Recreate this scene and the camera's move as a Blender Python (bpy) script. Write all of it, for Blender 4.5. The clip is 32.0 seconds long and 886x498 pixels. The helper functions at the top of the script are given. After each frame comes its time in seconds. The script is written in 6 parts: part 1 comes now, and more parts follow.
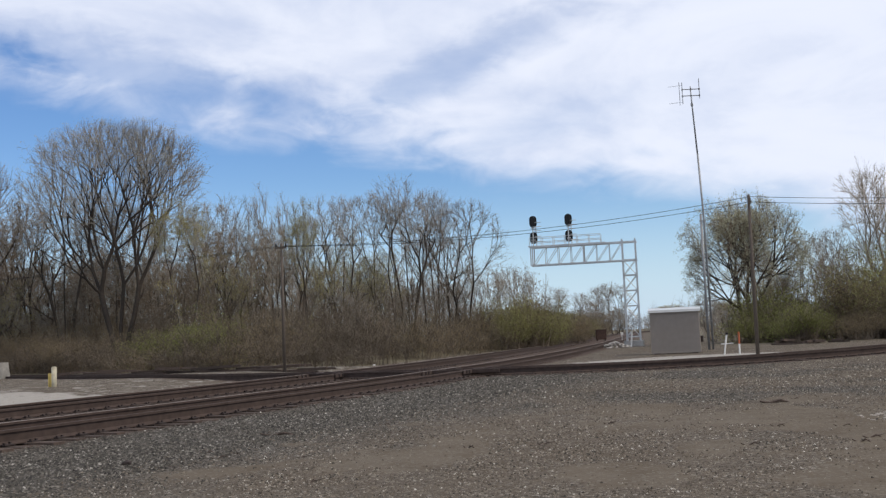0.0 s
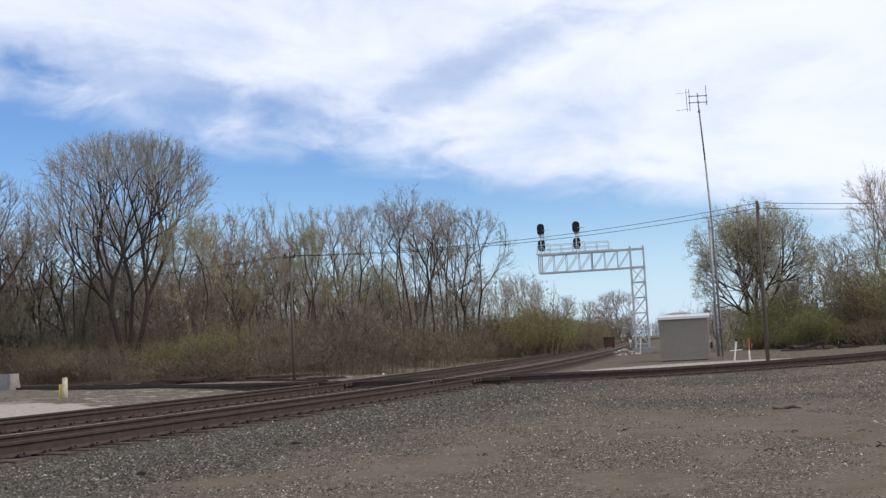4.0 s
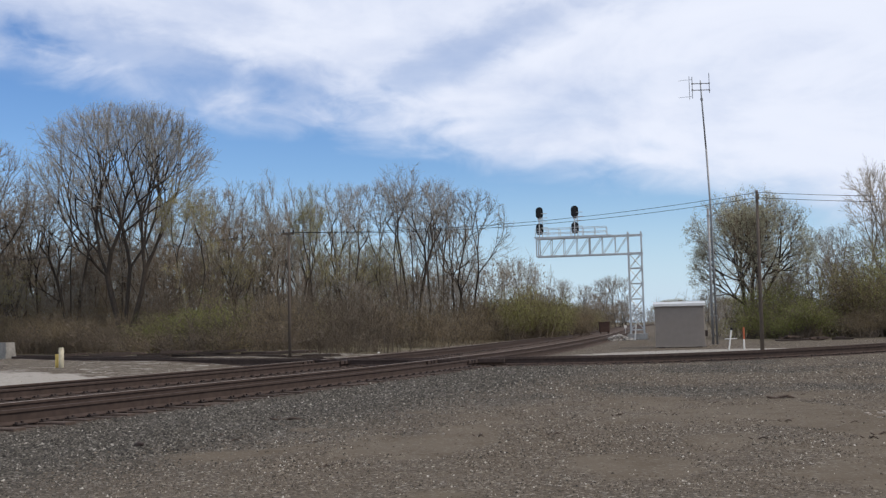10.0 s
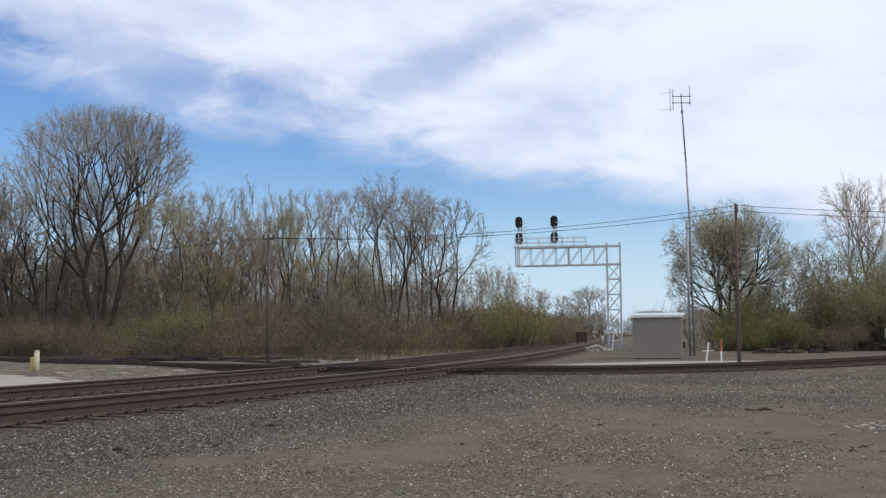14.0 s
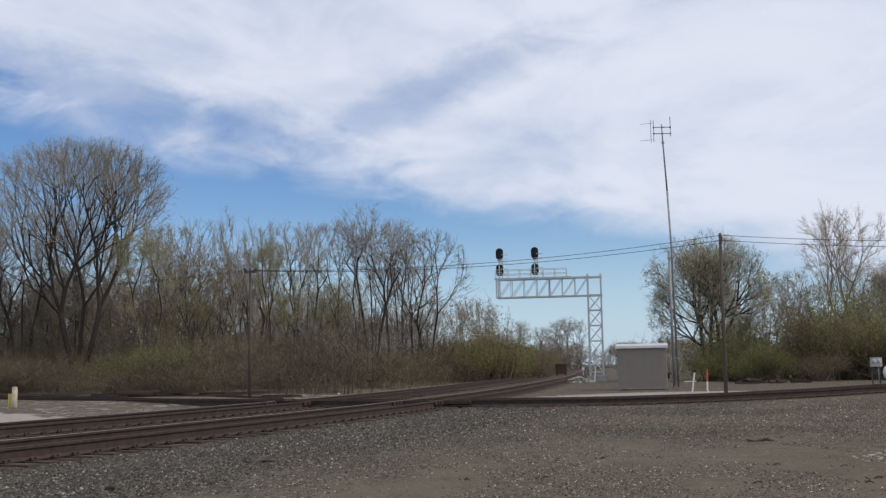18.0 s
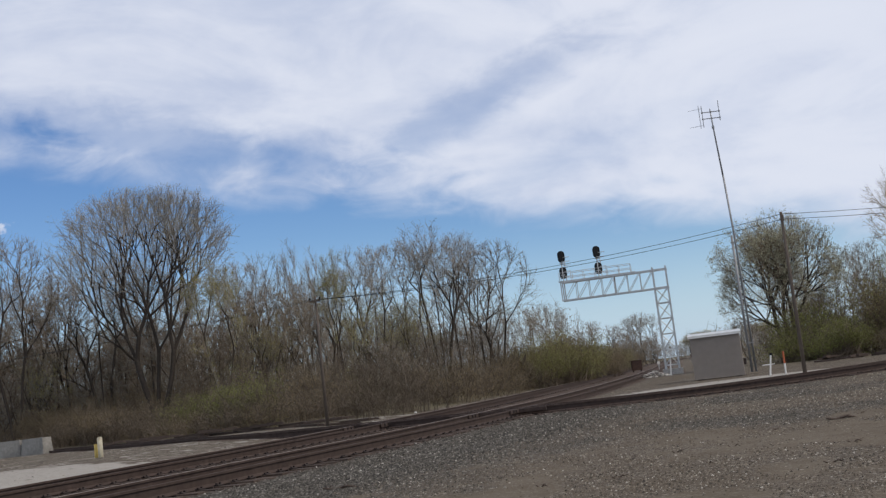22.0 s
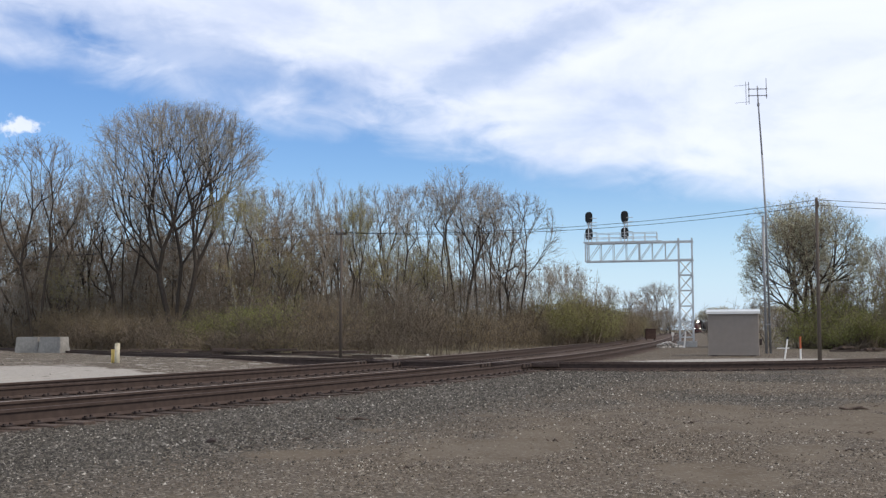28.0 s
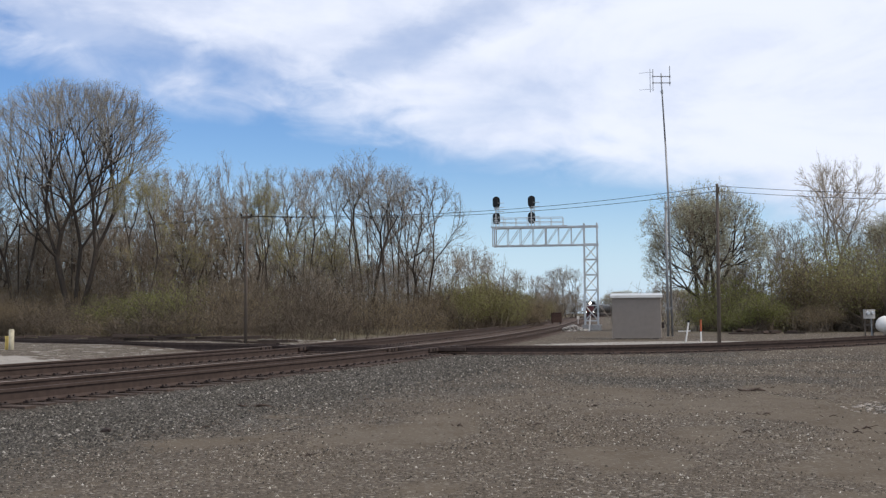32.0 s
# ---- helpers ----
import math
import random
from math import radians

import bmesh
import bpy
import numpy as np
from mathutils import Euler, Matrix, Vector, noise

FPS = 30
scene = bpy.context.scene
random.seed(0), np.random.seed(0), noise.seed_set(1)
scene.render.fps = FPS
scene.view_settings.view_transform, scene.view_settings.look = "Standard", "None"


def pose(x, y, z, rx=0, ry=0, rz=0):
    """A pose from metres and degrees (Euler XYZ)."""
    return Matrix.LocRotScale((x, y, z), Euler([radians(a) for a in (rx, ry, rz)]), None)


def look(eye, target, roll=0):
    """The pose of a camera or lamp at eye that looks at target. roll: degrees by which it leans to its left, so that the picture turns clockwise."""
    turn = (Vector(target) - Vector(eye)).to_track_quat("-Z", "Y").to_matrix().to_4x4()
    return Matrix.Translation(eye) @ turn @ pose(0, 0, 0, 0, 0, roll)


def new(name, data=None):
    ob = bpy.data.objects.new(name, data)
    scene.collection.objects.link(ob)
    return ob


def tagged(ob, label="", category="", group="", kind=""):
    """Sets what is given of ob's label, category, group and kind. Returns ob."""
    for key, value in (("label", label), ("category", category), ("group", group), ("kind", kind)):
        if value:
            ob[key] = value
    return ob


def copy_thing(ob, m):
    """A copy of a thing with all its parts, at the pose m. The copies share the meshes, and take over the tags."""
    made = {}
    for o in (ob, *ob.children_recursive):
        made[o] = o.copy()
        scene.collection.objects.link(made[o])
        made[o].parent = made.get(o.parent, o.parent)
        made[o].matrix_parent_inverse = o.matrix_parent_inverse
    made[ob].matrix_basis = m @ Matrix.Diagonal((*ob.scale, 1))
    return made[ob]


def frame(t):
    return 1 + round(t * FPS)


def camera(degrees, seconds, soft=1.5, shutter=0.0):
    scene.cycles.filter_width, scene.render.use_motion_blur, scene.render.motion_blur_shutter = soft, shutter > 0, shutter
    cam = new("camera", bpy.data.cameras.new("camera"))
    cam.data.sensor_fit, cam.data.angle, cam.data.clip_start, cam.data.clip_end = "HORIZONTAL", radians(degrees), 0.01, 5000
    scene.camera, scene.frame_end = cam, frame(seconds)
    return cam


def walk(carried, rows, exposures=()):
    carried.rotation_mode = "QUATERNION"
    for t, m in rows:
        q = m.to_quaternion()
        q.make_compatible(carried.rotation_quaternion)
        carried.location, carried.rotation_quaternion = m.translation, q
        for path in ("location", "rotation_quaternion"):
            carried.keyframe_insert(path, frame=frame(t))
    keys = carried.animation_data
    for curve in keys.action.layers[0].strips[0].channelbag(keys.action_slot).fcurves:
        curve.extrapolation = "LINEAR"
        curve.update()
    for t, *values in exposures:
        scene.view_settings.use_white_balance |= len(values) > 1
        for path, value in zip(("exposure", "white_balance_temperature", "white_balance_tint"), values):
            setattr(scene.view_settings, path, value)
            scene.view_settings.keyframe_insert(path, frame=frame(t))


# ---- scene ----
cam = camera(45.0, 32.0, soft=1.35)


def aim(x, y, z, yaw, pitch, roll):
    """A camera pose: yaw to the left of +y, pitch up, roll as look() takes it."""
    return pose(x, y, z, 0, 0, yaw) @ pose(0, 0, 0, 90 + pitch) @ pose(0, 0, 0, 0, 0, roll)


PATH = [
    (0.0, 0.162, 0.054, 1.451, 0.953, 4.702, -2.511),
    (0.5, 0.151, 0.088, 1.452, 0.873, 3.478, -1.542),
    (1.0, 0.143, 0.124, 1.454, 0.926, 2.419, -1.456),
    (1.5, 0.144, 0.145, 1.455, 0.709, 2.461, -0.694),
    (2.0, 0.139, 0.128, 1.456, 1.015, 3.405, -1.527),
    (2.5, 0.132, 0.082, 1.453, 1.442, 3.883, -1.492),
    (3.0, 0.124, 0.049, 1.448, 1.329, 5.104, -2.194),
    (3.5, 0.112, 0.037, 1.449, 1.136, 5.292, -2.754),
    (5.5, 0.034, -0.081, 1.453, 2.597, 4.515, -2.234),
    (6.0, 0.045, -0.084, 1.451, 2.759, 5.176, -1.269),
    (6.5, 0.075, -0.071, 1.450, 2.264, 5.642, -1.661),
    (7.0, 0.111, -0.055, 1.448, 1.703, 5.783, -1.064),
    (7.5, 0.146, -0.037, 1.447, 1.482, 5.751, -1.217),
    (8.0, 0.176, -0.017, 1.446, 1.705, 5.669, -0.688),
    (8.5, 0.181, -0.012, 1.447, 1.947, 5.765, -0.966),
    (9.0, 0.145, -0.028, 1.449, 2.607, 5.344, -1.462),
    (9.5, 0.085, -0.045, 1.452, 2.381, 4.799, -1.381),
    (10.0, 0.039, -0.031, 1.452, 1.197, 4.134, -1.313),
    (10.5, 0.025, -0.018, 1.452, 0.859, 4.039, -0.766),
    (11.0, 0.025, -0.021, 1.452, 0.701, 3.865, -0.224),
    (11.5, 0.024, -0.027, 1.452, 0.563, 3.842, -0.527),
    (12.0, 0.021, -0.030, 1.452, 0.674, 3.829, -1.030),
    (12.5, 0.015, -0.025, 1.454, 0.423, 4.039, -0.164),
    (13.0, 0.005, -0.017, 1.452, 0.004, 4.127, -0.086),
    (13.5, -0.010, -0.021, 1.452, 0.058, 4.186, 0.112),
    (14.0, -0.042, -0.029, 1.454, 0.021, 4.546, -0.509),
    (14.5, -0.075, -0.050, 1.454, 0.438, 4.978, -1.116),
    (16.5, -0.397, 0.197, 1.443, 0.106, 5.357, -1.787),
    (17.0, -0.416, 0.227, 1.441, -0.893, 5.560, -0.406),
    (17.5, -0.406, 0.287, 1.438, -1.268, 6.002, 0.246),
    (18.0, -0.384, 0.320, 1.437, -1.291, 6.285, -0.993),
    (18.5, -0.368, 0.327, 1.435, -0.986, 6.352, -1.751),
    (19.0, -0.369, 0.326, 1.433, -1.070, 6.291, -2.852),
    (19.5, -0.385, 0.306, 1.434, -0.932, 6.269, -1.911),
    (20.0, -0.396, 0.296, 1.435, -0.905, 6.457, 0.098),
    (20.5, -0.385, 0.302, 1.434, -0.951, 6.677, -0.802),
    (21.0, -0.353, 0.323, 1.432, -0.909, 6.484, -0.927),
    (21.5, -0.303, 0.309, 1.433, -0.199, 6.745, -2.722),
    (22.0, -0.256, 0.228, 1.436, 2.009, 7.143, -6.772),
    (22.5, -0.240, 0.144, 1.439, 2.743, 7.324, -2.643),
    (23.0, -0.251, 0.123, 1.443, 2.418, 7.083, -1.765),
    (23.5, -0.278, 0.137, 1.447, 2.245, 6.553, -0.968),
    (24.0, -0.313, 0.169, 1.449, 1.644, 5.958, -1.256),
    (24.5, -0.345, 0.219, 1.449, 0.369, 5.537, -1.897),
    (25.0, -0.359, 0.243, 1.448, 0.090, 4.886, -1.945),
    (25.5, -0.356, 0.210, 1.447, 2.330, 4.570, 1.062),
    (27.5, -0.404, 0.140, 1.434, 5.460, 4.195, -0.643),
    (28.0, -0.407, 0.139, 1.435, 3.480, 4.337, -0.153),
    (28.5, -0.415, 0.135, 1.437, 2.357, 4.757, 0.687),
    (29.0, -0.428, 0.122, 1.441, 1.852, 4.959, 1.351),
    (29.5, -0.437, 0.105, 1.442, 1.409, 4.877, 1.118),
    (30.0, -0.440, 0.115, 1.440, 0.859, 4.496, 0.812),
    (30.5, -0.430, 0.153, 1.440, 0.263, 4.005, -0.137),
    (31.0, -0.409, 0.224, 1.440, -0.440, 3.364, -0.533),
    (31.5, -0.381, 0.291, 1.440, -1.095, 3.374, -1.877),
    (32.0, -0.362, 0.318, 1.439, -1.426, 3.477, -0.360),
]
EXPOSURES = [(0, -0.10), (1, 0.03), (3, 0.03), (6, -0.05), (8, -0.19), (10, -0.12), (13, -0.03), (17, -0.26), (20, -0.31), (23, -0.32), (25, -0.25), (28, 0.06), (30, -0.12), (32, -0.04)]
walk(cam, [(t, aim(*row)) for t, *row in PATH], EXPOSURES)

# ---- world and sun ----
SUN_AZ, SUN_EL = 112.0, 50.0  # degrees to the right of +y, and up
PUFF = Vector((-0.4115, 0.876, 0.1745)).normalized()


# lower edge of the cloud bank: places across and heights, both as slopes from the eye
CLOUD_EDGE = ((-0.9, 0.31), (-0.476, 0.266), (-0.364, 0.246), (-0.243, 0.210), (-0.145, 0.194), (-0.054, 0.178), (0.047, 0.150), (0.120, 0.139), (0.225, 0.127), (0.30, 0.112), (0.362, 0.092), (0.9, 0.06))
# thin places of the bank: middle, half sizes, slope, weight
CLOUD_THIN = (((-0.455, 0.292), (0.07, 0.02), -0.25, 0.50),
              ((-0.300, 0.262), (0.17, 0.030), -0.28, 0.46),
              ((-0.150, 0.222), (0.11, 0.019), -0.22, 0.26),
              ((0.010, 0.262), (0.12, 0.022), 0.42, 0.42),
              ((0.080, 0.195), (0.10, 0.020), 0.30, 0.16))


def make_world():
    world = bpy.data.worlds.new("sky")
    world.use_nodes = True
    scene.world = world
    nt = world.node_tree
    nt.nodes.clear()
    n, link = nt.nodes.new, nt.links.new

    def math_node(op, a, b=None, clamp=False):
        m = n("ShaderNodeMath")
        m.operation, m.use_clamp = op, clamp
        for i, v in enumerate((a, b)):
            if v is None:
                continue
            if isinstance(v, (int, float)):
                m.inputs[i].default_value = v
            else:
                link(v, m.inputs[i])
        return m.outputs[0]

    def step(value, lo, hi):
        r = n("ShaderNodeMapRange")
        r.interpolation_type = "SMOOTHSTEP"
        link(value, r.inputs["Value"])
        r.inputs["From Min"].default_value, r.inputs["From Max"].default_value = lo, hi
        return r.outputs["Result"]

    def cloud_noise(vec, scale, detail, rough, distort=0.0):
        t = n("ShaderNodeTexNoise")
        link(vec, t.inputs["Vector"])
        t.inputs["Scale"].default_value, t.inputs["Detail"].default_value = scale, detail
        t.inputs["Roughness"].default_value, t.inputs["Distortion"].default_value = rough, distort
        return t.outputs["Fac"]

    sky = n("ShaderNodeTexSky")
    sky.sky_type, sky.sun_disc = "NISHITA", False
    sky.sun_elevation, sky.sun_rotation = radians(SUN_EL), radians(SUN_AZ)
    sky.air_density, sky.dust_density, sky.ozone_density = 1.0, 0.15, 5.0
    coord = n("ShaderNodeTexCoord").outputs["Generated"]
    parts = n("ShaderNodeSeparateXYZ")
    link(coord, parts.inputs[0])
    x, y, z = parts.outputs
    def mapped(vec, turn_y, stretch):
        t = n("ShaderNodeMapping")
        t.inputs["Rotation"].default_value, t.inputs["Scale"].default_value = (0, radians(turn_y), 0), stretch
        link(vec, t.inputs["Vector"])
        return t.outputs[0]

    # slopes across and up, as seen from the ground
    depth = math_node("MAXIMUM", math_node("ABSOLUTE", y), 0.15)
    u, v = math_node("DIVIDE", x, depth), math_node("DIVIDE", z, depth)
    streak = mapped(coord, -14, (1.0, 1.0, 2.4))
    big = cloud_noise(streak, 5.0, 5, 0.55, 0.6)
    fine = cloud_noise(streak, 13.0, 5, 0.52, 0.6)
    curd = cloud_noise(mapped(coord, 8, (1.0, 1.0, 1.7)), 34.0, 6, 0.6, 0.6)
    curve = n("ShaderNodeFloatCurve")
    line = curve.mapping.curves[0]
    lo, hi = CLOUD_EDGE[0][0], CLOUD_EDGE[-1][0]
    for k, (cu, cv) in enumerate(CLOUD_EDGE):
        place = ((cu - lo) / (hi - lo), cv)
        if k in (0, len(CLOUD_EDGE) - 1):
            line.points[0 if k == 0 else -1].location = place
        else:
            line.points.new(*place)
    curve.mapping.update()
    link(math_node("DIVIDE", math_node("SUBTRACT", u, lo), hi - lo, True), curve.inputs["Value"])
    over = math_node("SUBTRACT", v, curve.outputs[0])
    rough = math_node("ADD", math_node("MULTIPLY", math_node("SUBTRACT", fine, 0.5), 0.06), math_node("MULTIPLY", math_node("SUBTRACT", curd, 0.5), 0.010))
    bank = step(math_node("ADD", over, rough), -0.022, 0.034)
    # thinner veils and gaps inside the bank
    fray = math_node("ADD", math_node("MULTIPLY", math_node("SUBTRACT", fine, 0.5), 1.8), math_node("MULTIPLY", math_node("SUBTRACT", curd, 0.5), 0.6))
    dense = math_node("ADD", 0.93, math_node("MULTIPLY", math_node("SUBTRACT", big, 0.5), 0.25))
    for (cu, cv), (hu, hv), slope, weight in CLOUD_THIN:
        du = math_node("SUBTRACT", u, cu)
        dv = math_node("SUBTRACT", math_node("SUBTRACT", v, cv), math_node("MULTIPLY", du, slope))
        au, av = math_node("DIVIDE", du, hu), math_node("DIVIDE", dv, hv)
        far = math_node("SQRT", math_node("ADD", math_node("MULTIPLY", au, au), math_node("MULTIPLY", av, av)))
        dense = math_node("SUBTRACT", dense, math_node("MULTIPLY", step(math_node("ADD", far, fray), 1.7, 0.3), weight))
    veil = math_node("MULTIPLY", bank, dense, True)
    # pale haze towards the horizon
    haze = math_node("MULTIPLY", step(z, 0.15, -0.03), 0.85)
    # one small fair-weather cloud over the wood
    off = n("ShaderNodeVectorMath")
    off.operation = "SUBTRACT"
    link(coord, off.inputs[0])
    off.inputs[1].default_value = PUFF
    squash = n("ShaderNodeVectorMath")
    squash.operation = "MULTIPLY"
    link(off.outputs[0], squash.inputs[0])
    squash.inputs[1].default_value = (1 / 0.019, 1 / 0.05, 1 / 0.0085)
    size = n("ShaderNodeVectorMath")
    size.operation = "LENGTH"
    link(squash.outputs[0], size.inputs[0])
    lumps = cloud_noise(coord, 70.0, 4, 0.6)
    puff = step(math_node("ADD", size.outputs["Value"], math_node("MULTIPLY", math_node("SUBTRACT", lumps, 0.5), 2.6)), 1.1, 0.55)
    cover = math_node("MAXIMUM", veil, math_node("MULTIPLY", puff, 0.9))
    shade = n("ShaderNodeMix")
    shade.data_type = "RGBA"
    link(step(math_node("ADD", big, math_node("MULTIPLY", math_node("SUBTRACT", curd, 0.5), 0.15)), 0.28, 0.62), shade.inputs["Factor"])
    shade.inputs["A"].default_value = (0.68, 0.75, 0.93, 1)
    shade.inputs["B"].default_value = (0.87, 0.915, 1.04, 1)
    deep = n("ShaderNodeHueSaturation")
    deep.inputs["Hue"].default_value, deep.inputs["Saturation"].default_value = 0.508, 1.15
    link(sky.outputs[0], deep.inputs["Color"])
    clear, cloud, both, out = n("ShaderNodeBackground"), n("ShaderNodeBackground"), n("ShaderNodeMixShader"), n("ShaderNodeOutputWorld")
    misty = n("ShaderNodeMix")
    misty.data_type = "RGBA"
    link(haze, misty.inputs["Factor"])
    link(deep.outputs[0], misty.inputs["A"])
    misty.inputs["B"].default_value = (4.2, 5.6, 7.5, 1)
    link(misty.outputs["Result"], clear.inputs["Color"])
    clear.inputs["Strength"].default_value = 0.135
    link(shade.outputs["Result"], cloud.inputs["Color"])
    cloud.inputs["Strength"].default_value = 1.06
    link(cover, both.inputs[0])
    link(clear.outputs[0], both.inputs[1])
    link(cloud.outputs[0], both.inputs[2])
    link(both.outputs[0], out.inputs[0])


make_world()
sun_data = bpy.data.lights.new("sun", "SUN")
sun_data.energy, sun_data.angle, sun_data.color = 2.2, radians(6), (1.0, 0.87, 0.715)
sun = new("sun", sun_data)
sun.matrix_world = look((60 * math.sin(radians(SUN_AZ)), 60 * math.cos(radians(SUN_AZ)), 60 * math.tan(radians(SUN_EL))), (0, 0, 0))


# ---- materials ----
def material(name, base, rough=0.8, metal=0.0, spots=(), grain=(30.0, 0.25), bump=(60.0, 0.3), vary=0.0, stretch=(1, 1, 1), by="object"):
    """A noisy surface: base colour; spots: (scale, low, high, colour) stains; grain: scale and strength of brightness noise;
    bump: scale and strength; vary: brightness spread from thing to thing, or from island to island."""
    m = bpy.data.materials.new(name)
    m.use_nodes = True
    nt = m.node_tree
    n, link = nt.nodes.new, nt.links.new
    bsdf = nt.nodes["Principled BSDF"]
    bsdf.inputs["Roughness"].default_value, bsdf.inputs["Metallic"].default_value = rough, metal
    bsdf.inputs["Specular IOR Level"].default_value = 0.3
    coord = n("ShaderNodeTexCoord").outputs["Object"]
    if by == "world":
        coord = n("ShaderNodeNewGeometry").outputs["Position"]
    mp = n("ShaderNodeMapping")
    mp.inputs["Scale"].default_value = stretch
    link(coord, mp.inputs["Vector"])
    coord = mp.outputs[0]

    def noise_tex(scale, detail=4):
        t = n("ShaderNodeTexNoise")
        link(coord, t.inputs["Vector"])
        t.inputs["Scale"].default_value, t.inputs["Detail"].default_value = scale, detail
        return t.outputs["Fac"]

    def mixed(kind, fac, a, b):
        x = n("ShaderNodeMix")
        x.data_type, x.blend_type = "RGBA", kind
        for key, v in (("Factor", fac), ("A", a), ("B", b)):
            if isinstance(v, (int, float)):
                x.inputs[key].default_value = v
            elif isinstance(v, tuple):
                x.inputs[key].default_value = (*v, 1)
            else:
                link(v, x.inputs[key])
        return x.outputs["Result"]

    color = tuple(base)
    for scale, lo, hi, tint in spots:
        r = n("ShaderNodeMapRange")
        link(noise_tex(scale, 5), r.inputs["Value"])
        r.inputs["From Min"].default_value, r.inputs["From Max"].default_value = lo, hi
        color = mixed("MIX", r.outputs["Result"], color, tuple(tint))
    r = n("ShaderNodeMapRange")
    link(noise_tex(grain[0], 3), r.inputs["Value"])
    r.inputs["From Min"].default_value, r.inputs["From Max"].default_value = 0.25, 0.75
    r.inputs["To Min"].default_value, r.inputs["To Max"].default_value = 1 - grain[1], 1 + grain[1]
    hsv = n("ShaderNodeHueSaturation")
    value = r.outputs["Result"]
    if vary:
        rnd = n("ShaderNodeObjectInfo").outputs["Random"] if by != "island" else n("ShaderNodeNewGeometry").outputs["Random Per Island"]
        r2 = n("ShaderNodeMapRange")
        link(rnd, r2.inputs["Value"])
        r2.inputs["To Min"].default_value, r2.inputs["To Max"].default_value = 1 - vary, 1 + vary
        mul = n("ShaderNodeMath")
        mul.operation = "MULTIPLY"
        link(value, mul.inputs[0])
        link(r2.outputs["Result"], mul.inputs[1])
        value = mul.outputs[0]
    link(value, hsv.inputs["Value"])
    if isinstance(color, tuple):
        hsv.inputs["Color"].default_value = (*color, 1)
    else:
        link(color, hsv.inputs["Color"])
    link(hsv.outputs[0], bsdf.inputs["Base Color"])
    if bump:
        b = n("ShaderNodeBump")
        b.inputs["Strength"].default_value, b.inputs["Distance"].default_value = bump[1], 0.02
        link(noise_tex(bump[0], 4), b.inputs["Height"])
        link(b.outputs[0], bsdf.inputs["Normal"])
    return m


BARK = material("bark", (0.052, 0.042, 0.034), 0.9, grain=(8, 0.4), bump=(14, 0.6), vary=0.15)
BARK_PALE = material("bark_pale", (0.20, 0.17, 0.13), 0.9, grain=(8, 0.4), bump=(14, 0.5), vary=0.15)
TWIG = material("twig_bark", (0.25, 0.23, 0.20), 0.9, grain=(2, 0.3), bump=None, vary=0.2)
TWIG_DARK = material("twig_dark", (0.185, 0.145, 0.105), 0.9, grain=(2, 0.3), bump=None, vary=0.15)
TWIG_BROWN = material("twig_brown", (0.12, 0.096, 0.072), 0.9, grain=(2, 0.3), bump=None, vary=0.2)
TWIG_PALE = material("twig_pale", (0.30, 0.25, 0.19), 0.9, grain=(2, 0.25), bump=None, vary=0.15)


def leaf_material(name, base):
    """Thin leaves: a rough surface that also lets light through."""
    m = material(name, base, 0.9, grain=(0.6, 0.22), bump=None, vary=0.2, by="island")
    nt = m.node_tree
    bsdf, out = nt.nodes["Principled BSDF"], nt.nodes["Material Output"]
    thin, both = nt.nodes.new("ShaderNodeBsdfTranslucent"), nt.nodes.new("ShaderNodeMixShader")
    nt.links.new(bsdf.inputs["Base Color"].links[0].from_socket, thin.inputs["Color"])
    both.inputs[0].default_value = 0.45
    nt.links.new(bsdf.outputs[0], both.inputs[1])
    nt.links.new(thin.outputs[0], both.inputs[2])
    nt.links.new(both.outputs[0], out.inputs["Surface"])
    return m


BUD_GREY = leaf_material("bud_grey", (0.44, 0.405, 0.34))
BUD_SILVER = leaf_material("bud_silver", (0.43, 0.43, 0.36))
BUD_PALE = leaf_material("bud_pale", (0.48, 0.43, 0.31))
BUD_SAGE = leaf_material("bud_sage", (0.425, 0.415, 0.295))
BUD_GREEN = leaf_material("bud_green", (0.36, 0.32, 0.125))
BUD_OLIVE = leaf_material("bud_olive", (0.22, 0.175, 0.122))
LEAF_GREEN = leaf_material("leaf_green", (0.215, 0.228, 0.076))
LEAF_OLIVE = leaf_material("leaf_olive", (0.235, 0.187, 0.112))
LEAF_MOSS = leaf_material("leaf_moss", (0.29, 0.285, 0.11))
LEAF_BROWN = leaf_material("leaf_brown", (0.118, 0.096, 0.066))
LEAF_TAN = leaf_material("leaf_tan", (0.128, 0.106, 0.074))
RUST = material("rail_rust", (0.058, 0.041, 0.034), 0.95, grain=(6, 0.25), bump=(40, 0.2), spots=[(1.2, 0.45, 0.7, (0.062, 0.044, 0.038))])
# worn rail head, its gleam put into a paler base colour
RAIL_TOP = material("rail_top", (0.22, 0.18, 0.155), 0.6, 0.3, grain=(5, 0.2), bump=None)
TIE = material("tie_wood", (0.070, 0.051, 0.041), 0.9, grain=(10, 0.4), bump=(25, 0.6), vary=0.3, stretch=(6, 1, 1))
SPIKE = material("spike_iron", (0.04, 0.03, 0.027), 0.8, grain=(20, 0.3), bump=None)
GALV = material("galvanised_steel", (0.52, 0.54, 0.55), 0.5, 0.35, grain=(3, 0.15), bump=None)
STEEL = material("weathered_steel", (0.27, 0.275, 0.28), 0.55, 0.4, grain=(4, 0.2), bump=None)
